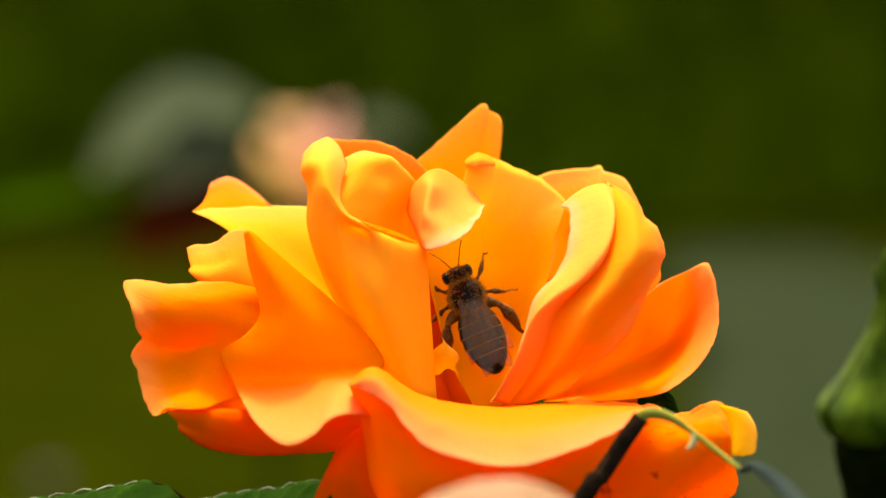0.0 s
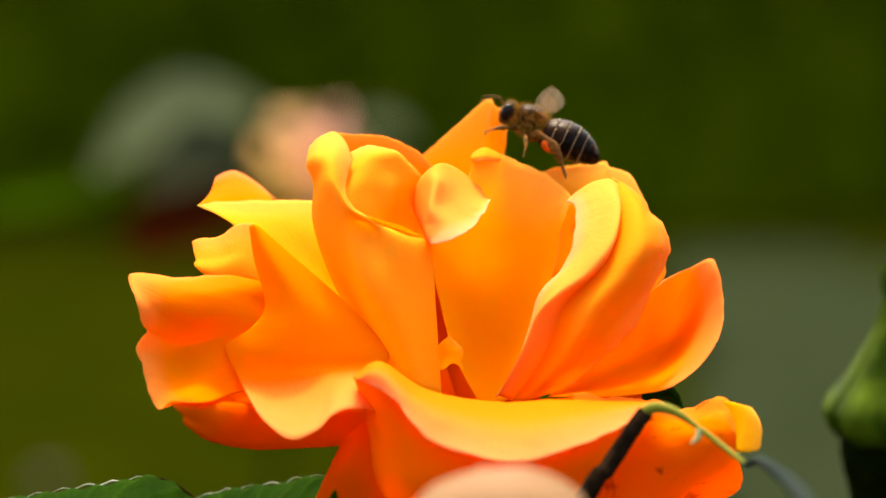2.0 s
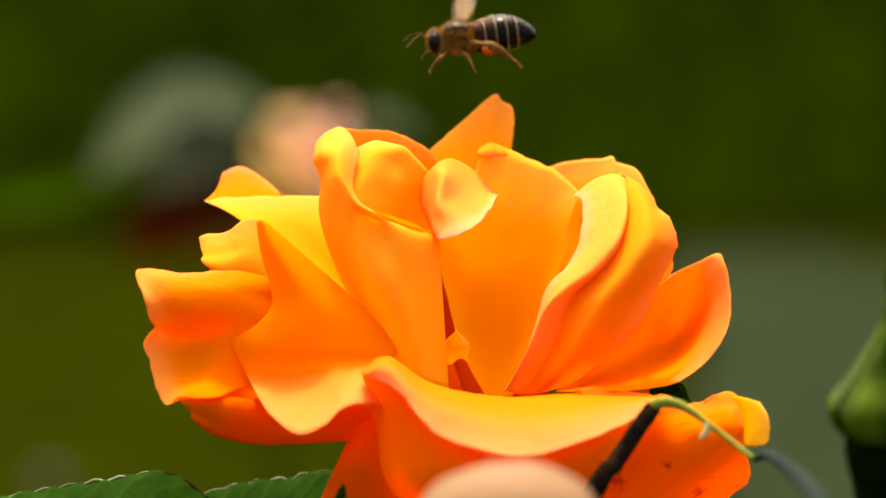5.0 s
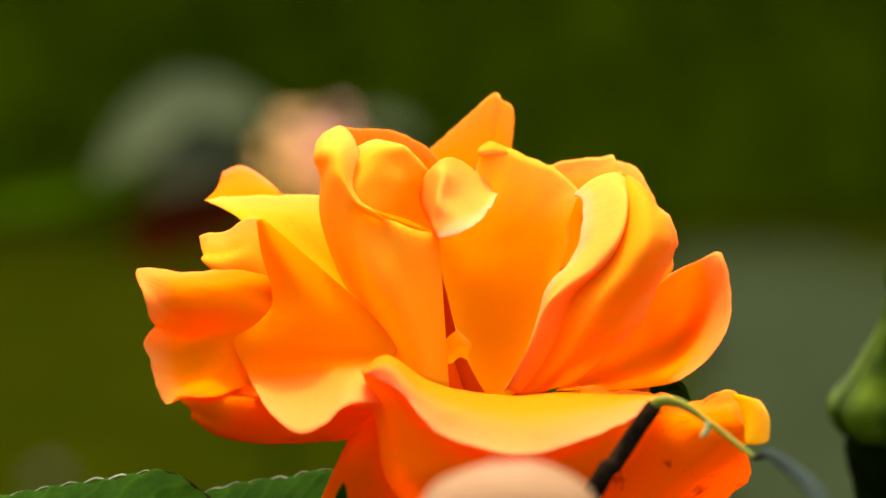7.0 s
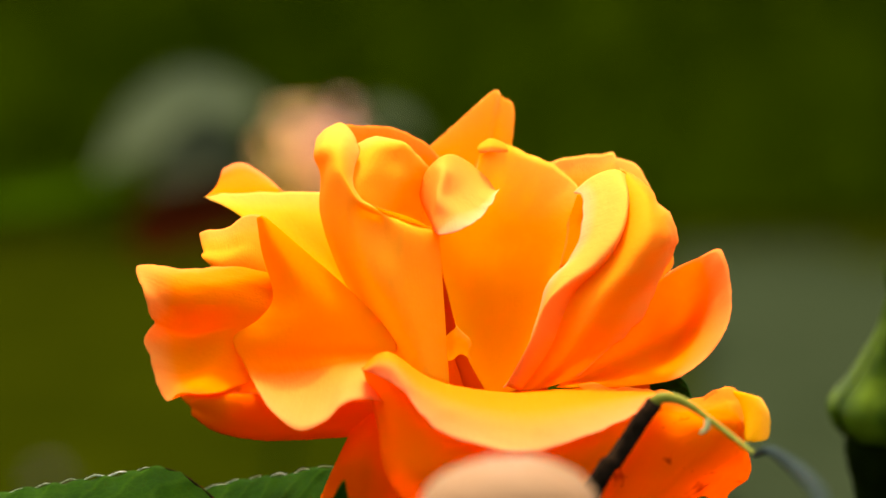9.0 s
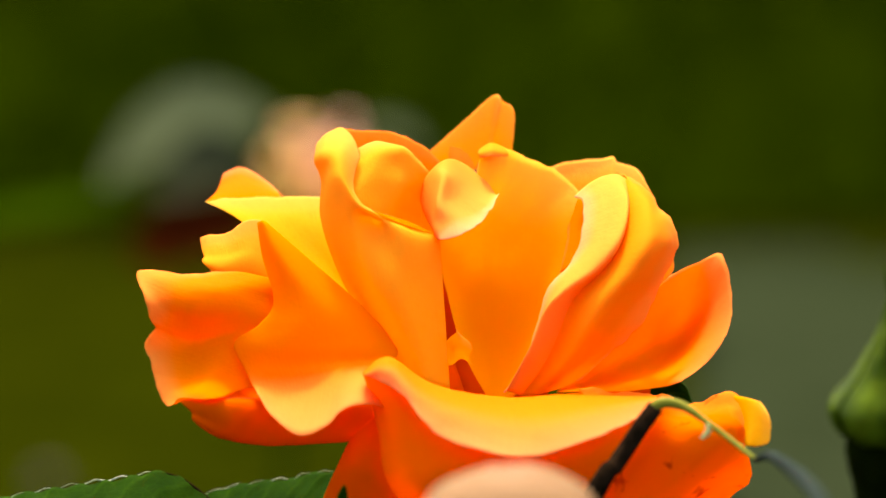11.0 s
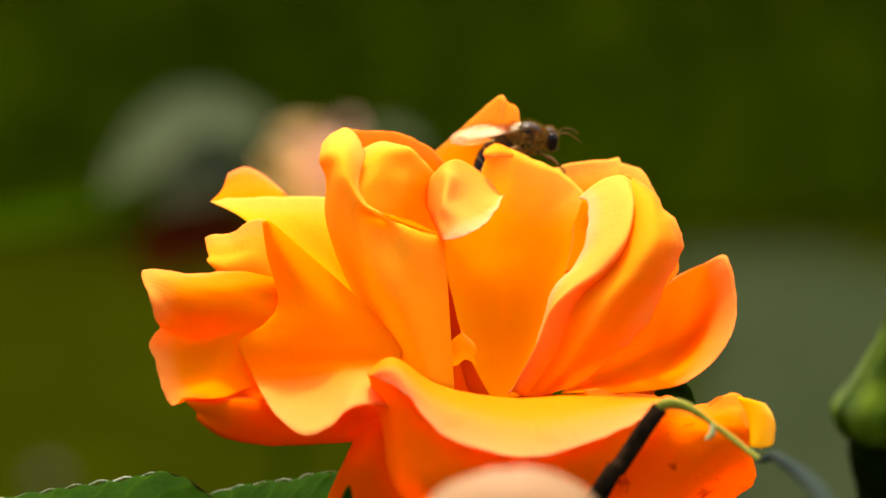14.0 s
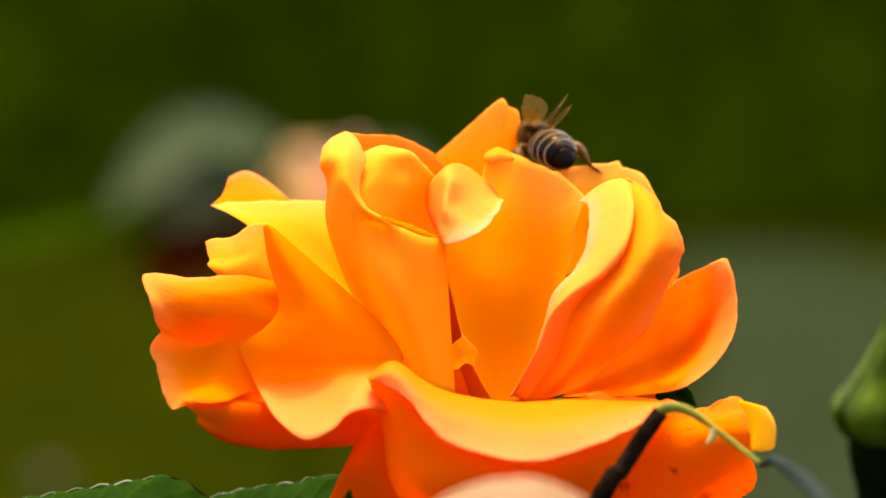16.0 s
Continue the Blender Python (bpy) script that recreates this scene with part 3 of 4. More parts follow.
# petals on the other side of the cup
petal([[(6.4, 12.6, 8), (8.7, 12.6, 8), (11.2, 10.6, 8.4)],
       [(6.1, 17.1, 21.9), (11.4, 17.6, 21.8), (15.3, 16.1, 22.1), (18.4, 13, 21.3)],
       [(5.8, 19, 27), (9.5, 21.1, 27.8), (13.6, 22.2, 28), (14.6, 22.4, 28.1), (14.9, 21.1, 27.7), (16.6, 20.1, 27.3), (17.8, 18, 26.7), (18.9, 15, 24.7)]], 0.2)
petal([[(15.7, 7.6, 27.7), (15.6, 2.1, 25.7), (14.6, -3.6, 22.8), (12.6, -5.7, 19.4), (9.7, -6.7, 17), (8.1, -7.6, 14.6), (6.9, -6.5, 9.2), (3.1, -6.1, 5.4)],
       [(14.1, 8.1, 28.3), (15.1, -0.3, 26.8), (14.1, -7, 23.5), (11.5, -9, 20.4), (8.2, -9.6, 18.1), (6, -9.6, 15.8), (4.5, -9.1, 11.7), (1.7, -8, 6.3)],
       [(11.8, 8.6, 27.5), (12.7, 2.5, 26.3), (12.1, -3.6, 23.5), (10, -6.4, 20.8), (7.3, -7.8, 18.2), (5.7, -8.6, 15.3), (4, -8.3, 10.7), (1.4, -8.1, 6.2)],
       [(9.4, 9.2, 25.5), (10.3, 5.2, 25.4), (10, -0.9, 22.6), (8.4, -3.4, 19.7), (6.4, -5.4, 17.8), (5.1, -6.6, 14.4), (3.7, -7.5, 9.4), (1.2, -7.1, 6)]], 0.15, 60, 40, material=PETAL_LIT)
# fold behind its edge, added in deeper orange for the wedge of shade
petal([[(10.9, 9.9, 25), (10.5, 5.7, 22.6), (9.8, 2.6, 20.4), (8.7, 1.2, 18.5)],
       [(8.9, 15.1, 24.6), (8.8, 11.2, 22.2), (8.6, 7.6, 20.2), (7.8, 4.7, 17.4)]], 0.1, 32, 12, material=PETAL)
petal([[(14.3, 6.8, 27.2), (14.7, 0.2, 25.4), (13.8, -5, 22.4), (11, -7.4, 18.9), (8.4, -7.6, 15.8), (6.4, -7.2, 10.6), (3, -6.1, 5.4)],
       [(15.6, 7.8, 27.9), (17.2, -0.2, 26.4), (17.4, -7.5, 23.5), (16, -9.8, 20.6), (13.1, -11, 17.1), (10.6, -11, 13.3), (8, -9.6, 9.2), (5.3, -7.1, 5.8)],
       [(14.5, 13.3, 27.9), (16.7, 10.5, 27.1), (18.1, 7.7, 26.4), (19.2, 4.5, 25.1), (20.3, 2.7, 24.3), (20.8, 0, 22.4), (20.6, -0.4, 20.7), (19.6, -1.8, 18.3), (17.1, -3.6, 14.1), (13.9, -5.2, 10.8), (10, -6.9, 7.2)]], 0.45, 70, material=PETAL_MID)
petal([[(19, 3.6, 20.3), (18.6, 2.1, 17.9), (17.3, 0.8, 15.9), (15.3, -0.7, 13.2)],
       [(20.6, 4.4, 19.5), (20.7, 4.2, 17.9), (18.9, 2.8, 16.1), (17.3, 1.5, 14)]], 0.1, 24, 12)
petal([[(7.2, -5.1, 5.6), (8.2, -5.1, 5.6)],
       [(14.1, -0.2, 10.5), (15.9, 4.5, 8.3), (16.2, 3.2, 6.6), (15.2, -5.1, 5.7)],
       [(18.1, 4.6, 14.8), (21, 9.3, 12.6), (22.4, 8.7, 8.8), (19, -4, 5.9)],
       [(20.5, 7, 16.6), (24.1, 8.3, 18.1), (26, 7.4, 19.2), (26.7, 5.3, 18.7), (27.2, 2.8, 15.8), (27.1, 0.3, 13.1), (26.1, -2.2, 10.8), (24.1, -3.6, 8.6), (21.2, -5.9, 6.8)]], 0.15, 60, material=PETAL_SIDE)
petal([[(5.6, -10, -10.7), (11.9, -12.2, -11.5), (17.6, -10.2, -12)],
       [(11.2, -10.9, 1.8), (16, -15.9, 2.2), (21.4, -18.9, 2.3), (24.8, -19, 1.7), (24.2, -16.6, -2.1), (22.4, -13.1, -5.4)],
       [(9.5, -5, 6.1), (15.7, -8, 6.3), (19.3, -11.1, 6.2), (22.6, -13.2, 5.9), (26.6, -14.9, 7.4), (27.5, -17.3, 5.7), (27.5, -19, 1.7), (27.9, -17.4, -0.6), (27, -14.8, -3.5), (25.3, -13.1, -5.4)]], 0.8, 72, 56, material=PETAL_SPOTTED)
petal([[(26.4, -15, 7.3), (27.2, -17.4, 5.1), (27.5, -18.9, 2.5)],
       [(27.5, -16.9, 7.5), (28.1, -19.3, 5.5), (27.6, -20.8, 2.9)],
       [(29.1, -19, 7.5), (29.9, -21.2, 6.3), (29.9, -21.7, 3.7), (28.6, -20.8, 2.9)]], 0.1, 24, 20, material=PETAL_CUP)
# torn scrap at the bottom of the cup
petal([[(-5.4, -2, 10.6), (-5.3, -2.5, 8.1)],
       [(-4.7, -3.5, 11.6), (-4.5, -4.3, 10.4), (-4.5, -3, 8.3)],
       [(-4.1, -3.6, 12.2), (-3.6, -4.6, 10.8), (-3.5, -3.6, 9.1)],
       [(-4.2, -3.2, 12.8), (-3.7, -4, 12.2), (-2.8, -4.4, 11.5), (-2.3, -4.2, 10.4), (-2.6, -3.8, 9.4), (-2.3, -3, 8.3)]], 0.15, 28, 20, material=PETAL_CUP)
# deep petals closing the bottom of the cup, shade put into their red
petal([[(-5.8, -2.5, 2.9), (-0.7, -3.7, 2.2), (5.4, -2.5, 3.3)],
       [(-5.5, 1.2, 5), (-3.8, 2.7, 4), (-1.3, 3.1, 3.3), (2, 2.5, 3.1), (4.5, 2.2, 4)]], 0.15, 24, 14, material=PETAL_DEEP_SHADE)
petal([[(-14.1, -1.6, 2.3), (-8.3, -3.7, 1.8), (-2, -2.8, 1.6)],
       [(-14.8, 1.7, 9.5), (-9.6, 1.2, 9.6), (-5.1, 2.8, 9.9)]], 0.1, 16, 12, material=PETAL_DEEP_SHADE)
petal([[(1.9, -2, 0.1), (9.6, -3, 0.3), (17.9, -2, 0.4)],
       [(1.9, 1.9, 3.5), (9.7, 2, 4), (18.1, 2.1, 5.1)]], 0.1, 16, 12, material=PETAL_DEEP_SHADE)

# calyx and stem below the bloom
bm = bmesh.new()
turned(bm, [(-9, 2.4), (-6, 4.2), (-1, 5.2), (4, 6.0), (8, 4.0)], m=Matrix.Translation((0.0, 0.004, -0.016)))
part("calyx", bm, SEPAL, rose, "green calyx")
bm = bmesh.new()
tube(bm, [(0, 4, -22), (4, 10, -120), (-8, 22, -400), (0, 30, -965)], [1.9, 2.1, 2.6, 3.4], 12, 40, bumpy=0.1)
part("stem", bm, STEM_GREEN, rose, "green stem")


# ---- leaves ----
def leaf_blade(points, width, side, fold=0.25, teeth=11, n=56, thick=0.25):
    """A serrated blade: midrib curve, greatest half-width, the direction across it (all mm)."""
    mid = spline(points, n)
    side = np.array(side, float) / np.linalg.norm(side)
    bm = bmesh.new()
    layer = bm.loops.layers.uv.new("UVMap")
    cols = 9
    faces = []
    for sgn in (1, -1):
        grid = []
        for i, p in enumerate(mid):
            u = i / (n - 1)
            d = mid[min(i + 1, n - 1)] - mid[max(i - 1, 0)]
            up = np.cross(side, d)
            up /= np.linalg.norm(up) + 1e-9
            if up[2] < 0:
                up = -up
            w = width * (math.sin(math.pi * min(1, u ** 0.8)) ** 0.75 if 0 < u < 1 else 0.0)
            saw = (u * teeth) % 1.0
            row = []
            for c in range(cols):
                s = c / (cols - 1) * 2 - 1
                a = abs(s)
                reach = w * (1 - 0.10 * (1 - saw) * (a > 0.95)) * s
                lift = fold * w * a ** 1.4 + 0.35 * math.sin(u * teeth * math.pi * 0.9 + a * 2.5) * a
                vein = -0.22 * max(0, 1 - abs(((u * 8 - a * 1.1) % 1.0) - 0.5) * 7) * (a < 0.92)
                row.append(p + side * reach + up * (lift + vein + sgn * thick / 2))
            grid.append([bm.verts.new(q * 0.001) for q in row])
        faces.append(grid)
        for i in range(n - 1):
            for c in range(cols - 1):
                ids = [(i, c), (i, c + 1), (i + 1, c + 1), (i + 1, c)]
                if sgn < 0:
                    ids.reverse()
                f = bm.faces.new([grid[a][b] for a, b in ids])
                for loop, (a, b) in zip(f.loops, ids):
                    loop[layer].uv = (a / (n - 1) * 0.6, abs(b / (cols - 1) * 2 - 1))
    for c in (0, cols - 1):
        for i in range(n - 1):
            vs = [faces[0][i][c], faces[0][i + 1][c], faces[1][i + 1][c], faces[1][i][c]]
            bm.faces.new(vs if c else vs[::-1])
    return bm


def serrated(points, teeth, depth):
    """A leaf's rim: a smooth curve with forward-leaning teeth."""
    rim = spline(points, teeth * 4 + 1)
    return [tuple(p + np.array((0, 0, depth * (0.0, 0.45, 0.9, 0.5)[i % 4]))) for i, p in enumerate(rim)]


LEAF_A = (-0.0376, -0.0054, 0.9196)
leaf_a = empty("rose_leaf", pose(*LEAF_A), "dark green serrated rose leaf below the bloom", "leaf", "rose leaves")
part("blade", sheet([[(-20, -12, -6), (0, -13, -6), (14, -8, -7)],
                     [(-22, -6, -3.2), (0, -7, -1.4), (9, -6, -1.4), (15, -3, -4.5)],
                     [(-22, -1, -0.8), (-4, -1.5, 1.4), (5, -1, 2.6), (10, 0, 0.8), (14, 0, -2.0)],
                     serrated([(-24, 5, -0.8), (-13, 5, 1.4), (-5, 5, 2.9), (0.5, 5, 3.7), (4.8, 5, 4.5), (7.4, 5, 3.8), (10, 4, 2.2), (13.5, 3, -0.6)], 13, 0.4)],
                    110, 30, 0.22, 0.15, seed=2.2), LEAF, leaf_a)
# thin pale strip added along the teeth as their highlight
bm = bmesh.new()
tube(bm, [(x, y - 0.05, z + 0.08) for x, y, z in serrated([(-24, 5, -0.8), (-13, 5, 1.4), (-5, 5, 2.9), (0.5, 5, 3.7), (4.8, 5, 4.5)], 10, 0.4)], [0.02, 0.10, 0.03, 0.12, 0.02, 0.05, 0.03, 0.12, 0.09, 0.02], 6, 90)
part("leaf_edge", bm, RIM_HIGHLIGHT, leaf_a, "pale strip added as the leaf edge's highlight")
bm = bmesh.new()
tube(bm, [(4.8, 4.9, 4.75), (7.4, 4.9, 3.95), (10, 3.9, 2.3), (13.5, 2.9, -0.5)], [0.08, 0.16, 0.2, 0.16], 6, 30)
part("leaf_edge", bm, STEM_DARK, leaf_a, "withered brown leaf edge")
bm = bmesh.new()
tube(bm, [(12, -4, -5), (20, 2, -12), (38, 14, -40)], [0.7, 0.8, 1.0])
part("stalk", bm, STEM_GREEN, leaf_a)
LEAF_B = (-0.0187, 0.0044, 0.9173)
leaf_b = empty("rose_leaf", pose(*LEAF_B), "dark green serrated rose leaf behind the bloom", "leaf", "rose leaves")
part("blade", sheet([[(-9, -8, -6), (0, -8, -6), (12, -8, -6)],
                     [(-8.4, -3, 0), (0, -4, 1.4), (10, -3, 1.2)],
                     serrated([(-9.5, 4, 2.1), (-5.5, 4, 3.1), (-1.2, 4, 3.8), (1, 4, 3.9), (2.4, 4, 4.5), (6, 4, 4.9), (11, 4, 4.0)], 7, 0.3)],
                    70, 24, 0.22, 0.15, seed=6.2), LEAF, leaf_b)
# the same added highlight strip on this leaf's rim
bm = bmesh.new()
tube(bm, [(x, y - 0.05, z + 0.08) for x, y, z in serrated([(-9.5, 4, 2.1), (-5.5, 4, 3.1), (-1.2, 4, 3.8), (1, 4, 3.9), (2.4, 4, 4.5), (6, 4, 4.9)], 6, 0.3)], [0.03, 0.12, 0.02, 0.10, 0.03, 0.02], 6, 60)
part("leaf_edge", bm, RIM_HIGHLIGHT, leaf_b, "pale strip added as the leaf edge's highlight")
bm = bmesh.new()
tube(bm, [(9, -4, -5), (14, 2, -14), (20, 10, -44)], [0.7, 0.8, 1.0])
part("stalk", bm, STEM_GREEN, leaf_b)
# small leaf before the lowest petal
LEAF_D = (-0.0109, -0.0341, 0.9291)
leaf_d = empty("rose_leaf", pose(*LEAF_D), "small green rose leaf in front of the lowest petal", "leaf", "rose leaves")
part("blade", leaf_blade([(-3, 2, -16), (-1.5, 1, -8), (-0.4, 0.2, -2), (0.3, 0, 1.5)], 2.4, (1, 0, 0.1), 0.1), LEAF, leaf_d)
bm = bmesh.new()
tube(bm, [(-3, 2, -15.8), (-4, 4, -24), (-2, 12, -60)], [0.5, 0.6, 0.8])
part("stalk", bm, STEM_GREEN, leaf_d)
# dark leaf under the petals
LEAF_C = (0.0267, 0.0067, 0.9302)
leaf_c = empty("rose_leaf", pose(*LEAF_C), "small dark green leaf in the shade of the petals", "leaf", "rose leaves")
part("blade", leaf_blade([(-9, 2, -3), (-4, 1, 0), (0, 0, 1), (2.6, -2, 0)], 5, (0.0, 0.3, 1), 0.1), LEAF, leaf_c)

# ---- arching twig before the bloom ----
TWIG_AT = (0.0218, -0.0384, 0.9396)
twig = empty("thorny_twig", pose(*TWIG_AT), "broken dark twig with a thin green shoot", "twig")
bm = bmesh.new()
tube(bm, [(0.5, 0, 0.5), (-0.6, 0, -1.0), (-3.6, -0.4, -5.6), (-7.0, -1, -10.6), (-30, 20, -60)], [0.9, 1.1, 1.15, 1.15, 1.3], bumpy=0.04)
part("dead_stem", bm, STEM_DARK, twig, "dark dead stem")
bm = bmesh.new()
tube(bm, [(-0.2, 0, -0.6), (0.9, -0.2, 0.9), (3.4, -0.8, 0.7), (6.8, -3.0, -1.3), (10.6, -7.2, -3.6)], [0.7, 0.55, 0.34, 0.3, 0.28])
part("green_shoot", bm, STEM_GREEN, twig, "thin green shoot")
bm = bmesh.new()
tube(bm, [(6.0, -2.4, -0.9), (5.8, -2.8, -1.7), (5.1, -3.0, -2.3)], [0.42, 0.36, 0.16], 8)
part("thorn", bm, THORN, twig, "pale thorn")
bm = bmesh.new()
tube(bm, [(10.6, -7.2, -3.6), (10.9, -22.0, 0.2), (11.6, -40.0, 2.9), (11.9, -56.0, 5.0), (11.7, -70.0, 6.7), (11.3, -80.0, 5.5)], [0.3, 0.5, 0.65, 0.7, 0.65, 0.6])
part("grey_shoot", bm, STEM_GREY, twig, "grey end of the shoot")

# ---- pink bloom close to the lens ----
PINK_AT = (0.0059, -0.1025, 0.9443)
pink = empty("pink_rose", pose(*PINK_AT), "pale pink rose close to the lens", "rose")
for k, (tx, ty, r) in enumerate(((0, 0, 1.0), (-0.8, 4, 0.9), (1.0, 5, 0.9))):
    rows = []
    for h, w in ((-14, 2), (-8, 6.6), (-2, 8.2), (1.2, 6.6), (3.0, 3.2), (3.6, 0.4)):
        rows.append([(tx + w * r * math.sin(a), ty - w * r * 0.8 * math.cos(a), h * r) for a in np.linspace(-1.7, 1.7, 7)])
    part("petal", sheet(rows, 30, 30, 0.4, 0.3, seed=k * 9.1), PINK, pink)
bm = bmesh.new()
tube(bm, [(0, 2, -13), (2, 6, -60), (-6, 20, -400), (0, 60, -980)], [2.4, 1.8, 2.2, 3.0], 12, 30)
part("stem", bm, STEM_GREEN, pink, "green stem")

# ---- green bud at the side ----
BUD_AT = (0.0592, 0.065, 0.9172)
bud = empty("rose_bud", pose(*BUD_AT), "closed green rose bud with swollen sepals above a hip coloured dark for shade", "bud")
bm = bmesh.new()
turned(bm, [(-2.6, 5.6), (-1, 7.6), (1, 7.8), (4, 5.9), (8, 3.4), (12, 1.8), (14.5, 0.8)], lumps=0.06)
part("bud_body", bm, SEPAL, bud)
bm = bmesh.new()
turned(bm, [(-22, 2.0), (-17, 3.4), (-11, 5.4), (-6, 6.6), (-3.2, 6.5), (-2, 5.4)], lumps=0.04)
part("hip", bm, HIP_SHADE, bud, "green hip coloured dark for shade")
for k in range(5):
    a = k * 2 * math.pi / 5 + 0.35
    rows = []
    for h, r, w in ((-3.2, 7.0, 0.40), (-1.4, 8.5, 0.56), (1.0, 8.7, 0.62), (5, 5.8, 0.60), (9, 3.6, 0.58), (12.5, 2.1, 0.6), (15, 1.2, 0.7), (19 + 2.5 * (k % 2), 0.9 + 0.5 * (k % 3), 0.25)):
        rows.append([(r * (1 - 0.07 * abs(s)) * math.cos(a + s * w), r * (1 - 0.07 * abs(s)) * math.sin(a + s * w), h + 0.25 * math.sin(7 * s + k)) for s in (-1, -0.5, 0, 0.5, 1)])
    part("sepal", sheet(rows, 18, 40, 0.5, 0.7, seed=k * 2.3, fray=0.12), SEPAL, bud)
bm = bmesh.new()
tube(bm, [(0, 0, -21), (-2, 4, -80), (4, 10, -400), (0, 20, -960)], [2.2, 2.0, 2.4, 3.0], 12, 30)
part("stem", bm, STEM_GREEN, bud, "green stem")

# ---- blurred rose and leaves further back ----
FAR_AT = (-0.0690, 1.7331, 0.6890)
far = empty("background_rose", pose(*FAR_AT), "faded cream and pink rose among grey-green leaves", "rose")
for k in range(9):
    a, r = k * 2.4, 19 + 2.6 * k
    rows = []
    for v in (0.0, 0.35, 0.7, 1.0):
        rows.append([(r * v * math.cos(a + s * 0.6 * (0.4 + v)), r * v * math.sin(a + s * 0.6 * (0.4 + v)), (62 - 5.0 * k) * v ** 0.7 - 32) for s in (-1, 0, 1)])
    part("petal", sheet(rows, 16, 14, 0.5, 1.5, seed=k * 4.1), PINK_FAR_MAUVE if math.cos(a) > -0.2 else PINK_FAR, far)
bm = bmesh.new()
tube(bm, [(0, 0, -14), (4, 10, -60), (-30, 20, -300), (0, 40, -960)], [3, 3, 3.4, 4], 12, 30)
part("stem", bm, LEAF, far, "green stem")


def far_leaf(foot, points, width, side, material, label):
    """A leaf of the rose behind, with its stalk running to the stem."""
    foot = np.array(foot) - np.array(FAR_AT)
    pts = [tuple(foot * 1000 + np.array(p)) for p in points]
    blade = part("leaf", leaf_blade(pts, width, side, 0.1, 9, 24), material, far, label)
    bm = bmesh.new()
    end = pts[-1]
    tube(bm, [end, (end[0] * 0.5 + 2, end[1] * 0.5 + 5, end[2] * 0.5 - 20), (2, 9, -55)], [0.9, 1.0, 1.2], 8)
    part("stalk", bm, LEAF, blade)


far_leaf((-0.1295, 1.7042, 0.7097), [(-52, 0, -20), (-30, 0, 2), (0, 0, 14), (40, 0, 12)], 32, (0.1, 1, 0.6), LEAF_GREY, "pale grey-green leaf")
# the shaded gap beside the bloom, put in as a dark-coloured leaf
far_leaf((-0.1257, 1.6621, 0.7013), [(-26, 0, -8), (-6, 0, 4), (14, 0, 4), (30, 0, -6)], 20, (0.2, 0.6, 1), LEAF_SHADE, "leaf coloured dark for shade")
far_leaf((-0.0362, 1.7445, 0.7033), [(24, 0, -6), (16, 0, 4), (0, 0, 8), (-20, 0, 0)], 9, (0.1, 1, 0.6), LEAF_GREY, "pale grey-green leaf")
far_leaf((-0.1321, 1.6669, 0.6711), [(-32, 0, -8), (-6, 0, 2), (14, 0, 4), (36, 0, -2)], 27, (0.2, 0.6, 1), LEAF_RED, "withered dark red leaf")
far_leaf((-0.2121, 1.7767, 0.6603), [(-60, 0, -6), (-20, 0, 0), (14, 0, 6), (44, 0, 14)], 13, (0.0, 1, 0.4), LEAF_BRIGHT, "fresh green leaf")


# ---- the honeybee ----
bee = empty("honeybee", pose(0, 0, 1.05), "black-brown banded honeybee with orange pollen on its hind legs", "bee")
bee.scale = (0.94, 0.94, 0.94)


def blob(bm, centre, radii, sides=20, rings=14, lumps=0.0):
    vs = []
    for i in range(rings + 1):
        b = math.pi * i / rings
        ring = []
        for k in range(sides):
            a = 2 * math.pi * k / sides
            q = Vector((math.sin(b) * math.cos(a), math.cos(b), math.sin(b) * math.sin(a)))
            q *= 1 + lumps * noise.noise(q * 3 + Vector(centre))
            ring.append(bm.verts.new(Vector([(c + r * s) * 0.001 for c, r, s in zip(centre, radii, q)])))
        vs.append(ring)
    for a, b in zip(vs, vs[1:]):
        for k in range(sides):
            bm.faces.new((a[k], b[k], b[(k + 1) % sides], a[(k + 1) % sides]))
    bmesh.ops.remove_doubles(bm, verts=bm.verts, dist=1e-6)
    return bm


def hairs(bm, centre, radii, count, length, rng, bare=0.0):
    """Short hairs standing on an ellipsoid, each a thin three-sided spike."""
    for _ in range(count):
        q = Vector((rng.gauss(0, 1), rng.gauss(0, 1), rng.gauss(0, 1))).normalized()
        foot = Vector([c + r * s for c, r, s in zip(centre, radii, q)])
        if bare and q.z > bare and abs(q.y) < 0.75 and rng.random() < 0.85:
            continue
        out = (Vector([s / r for s, r in zip(q, radii)]).normalized() + Vector((rng.gauss(0, .35), rng.gauss(0, .35) - 0.3, rng.gauss(0, .35)))).normalized()
        a = out.orthogonal().normalized() * 0.022
        b = out.cross(a)
        base = [bm.verts.new((foot + v) * 0.001) for v in (a, -0.5 * a + b, -0.5 * a - b)]
        tip = bm.verts.new((foot + out * length * rng.uniform(0.6, 1.2)) * 0.001)
        for i in range(3):
            bm.faces.new((base[i], base[(i + 1) % 3], tip))


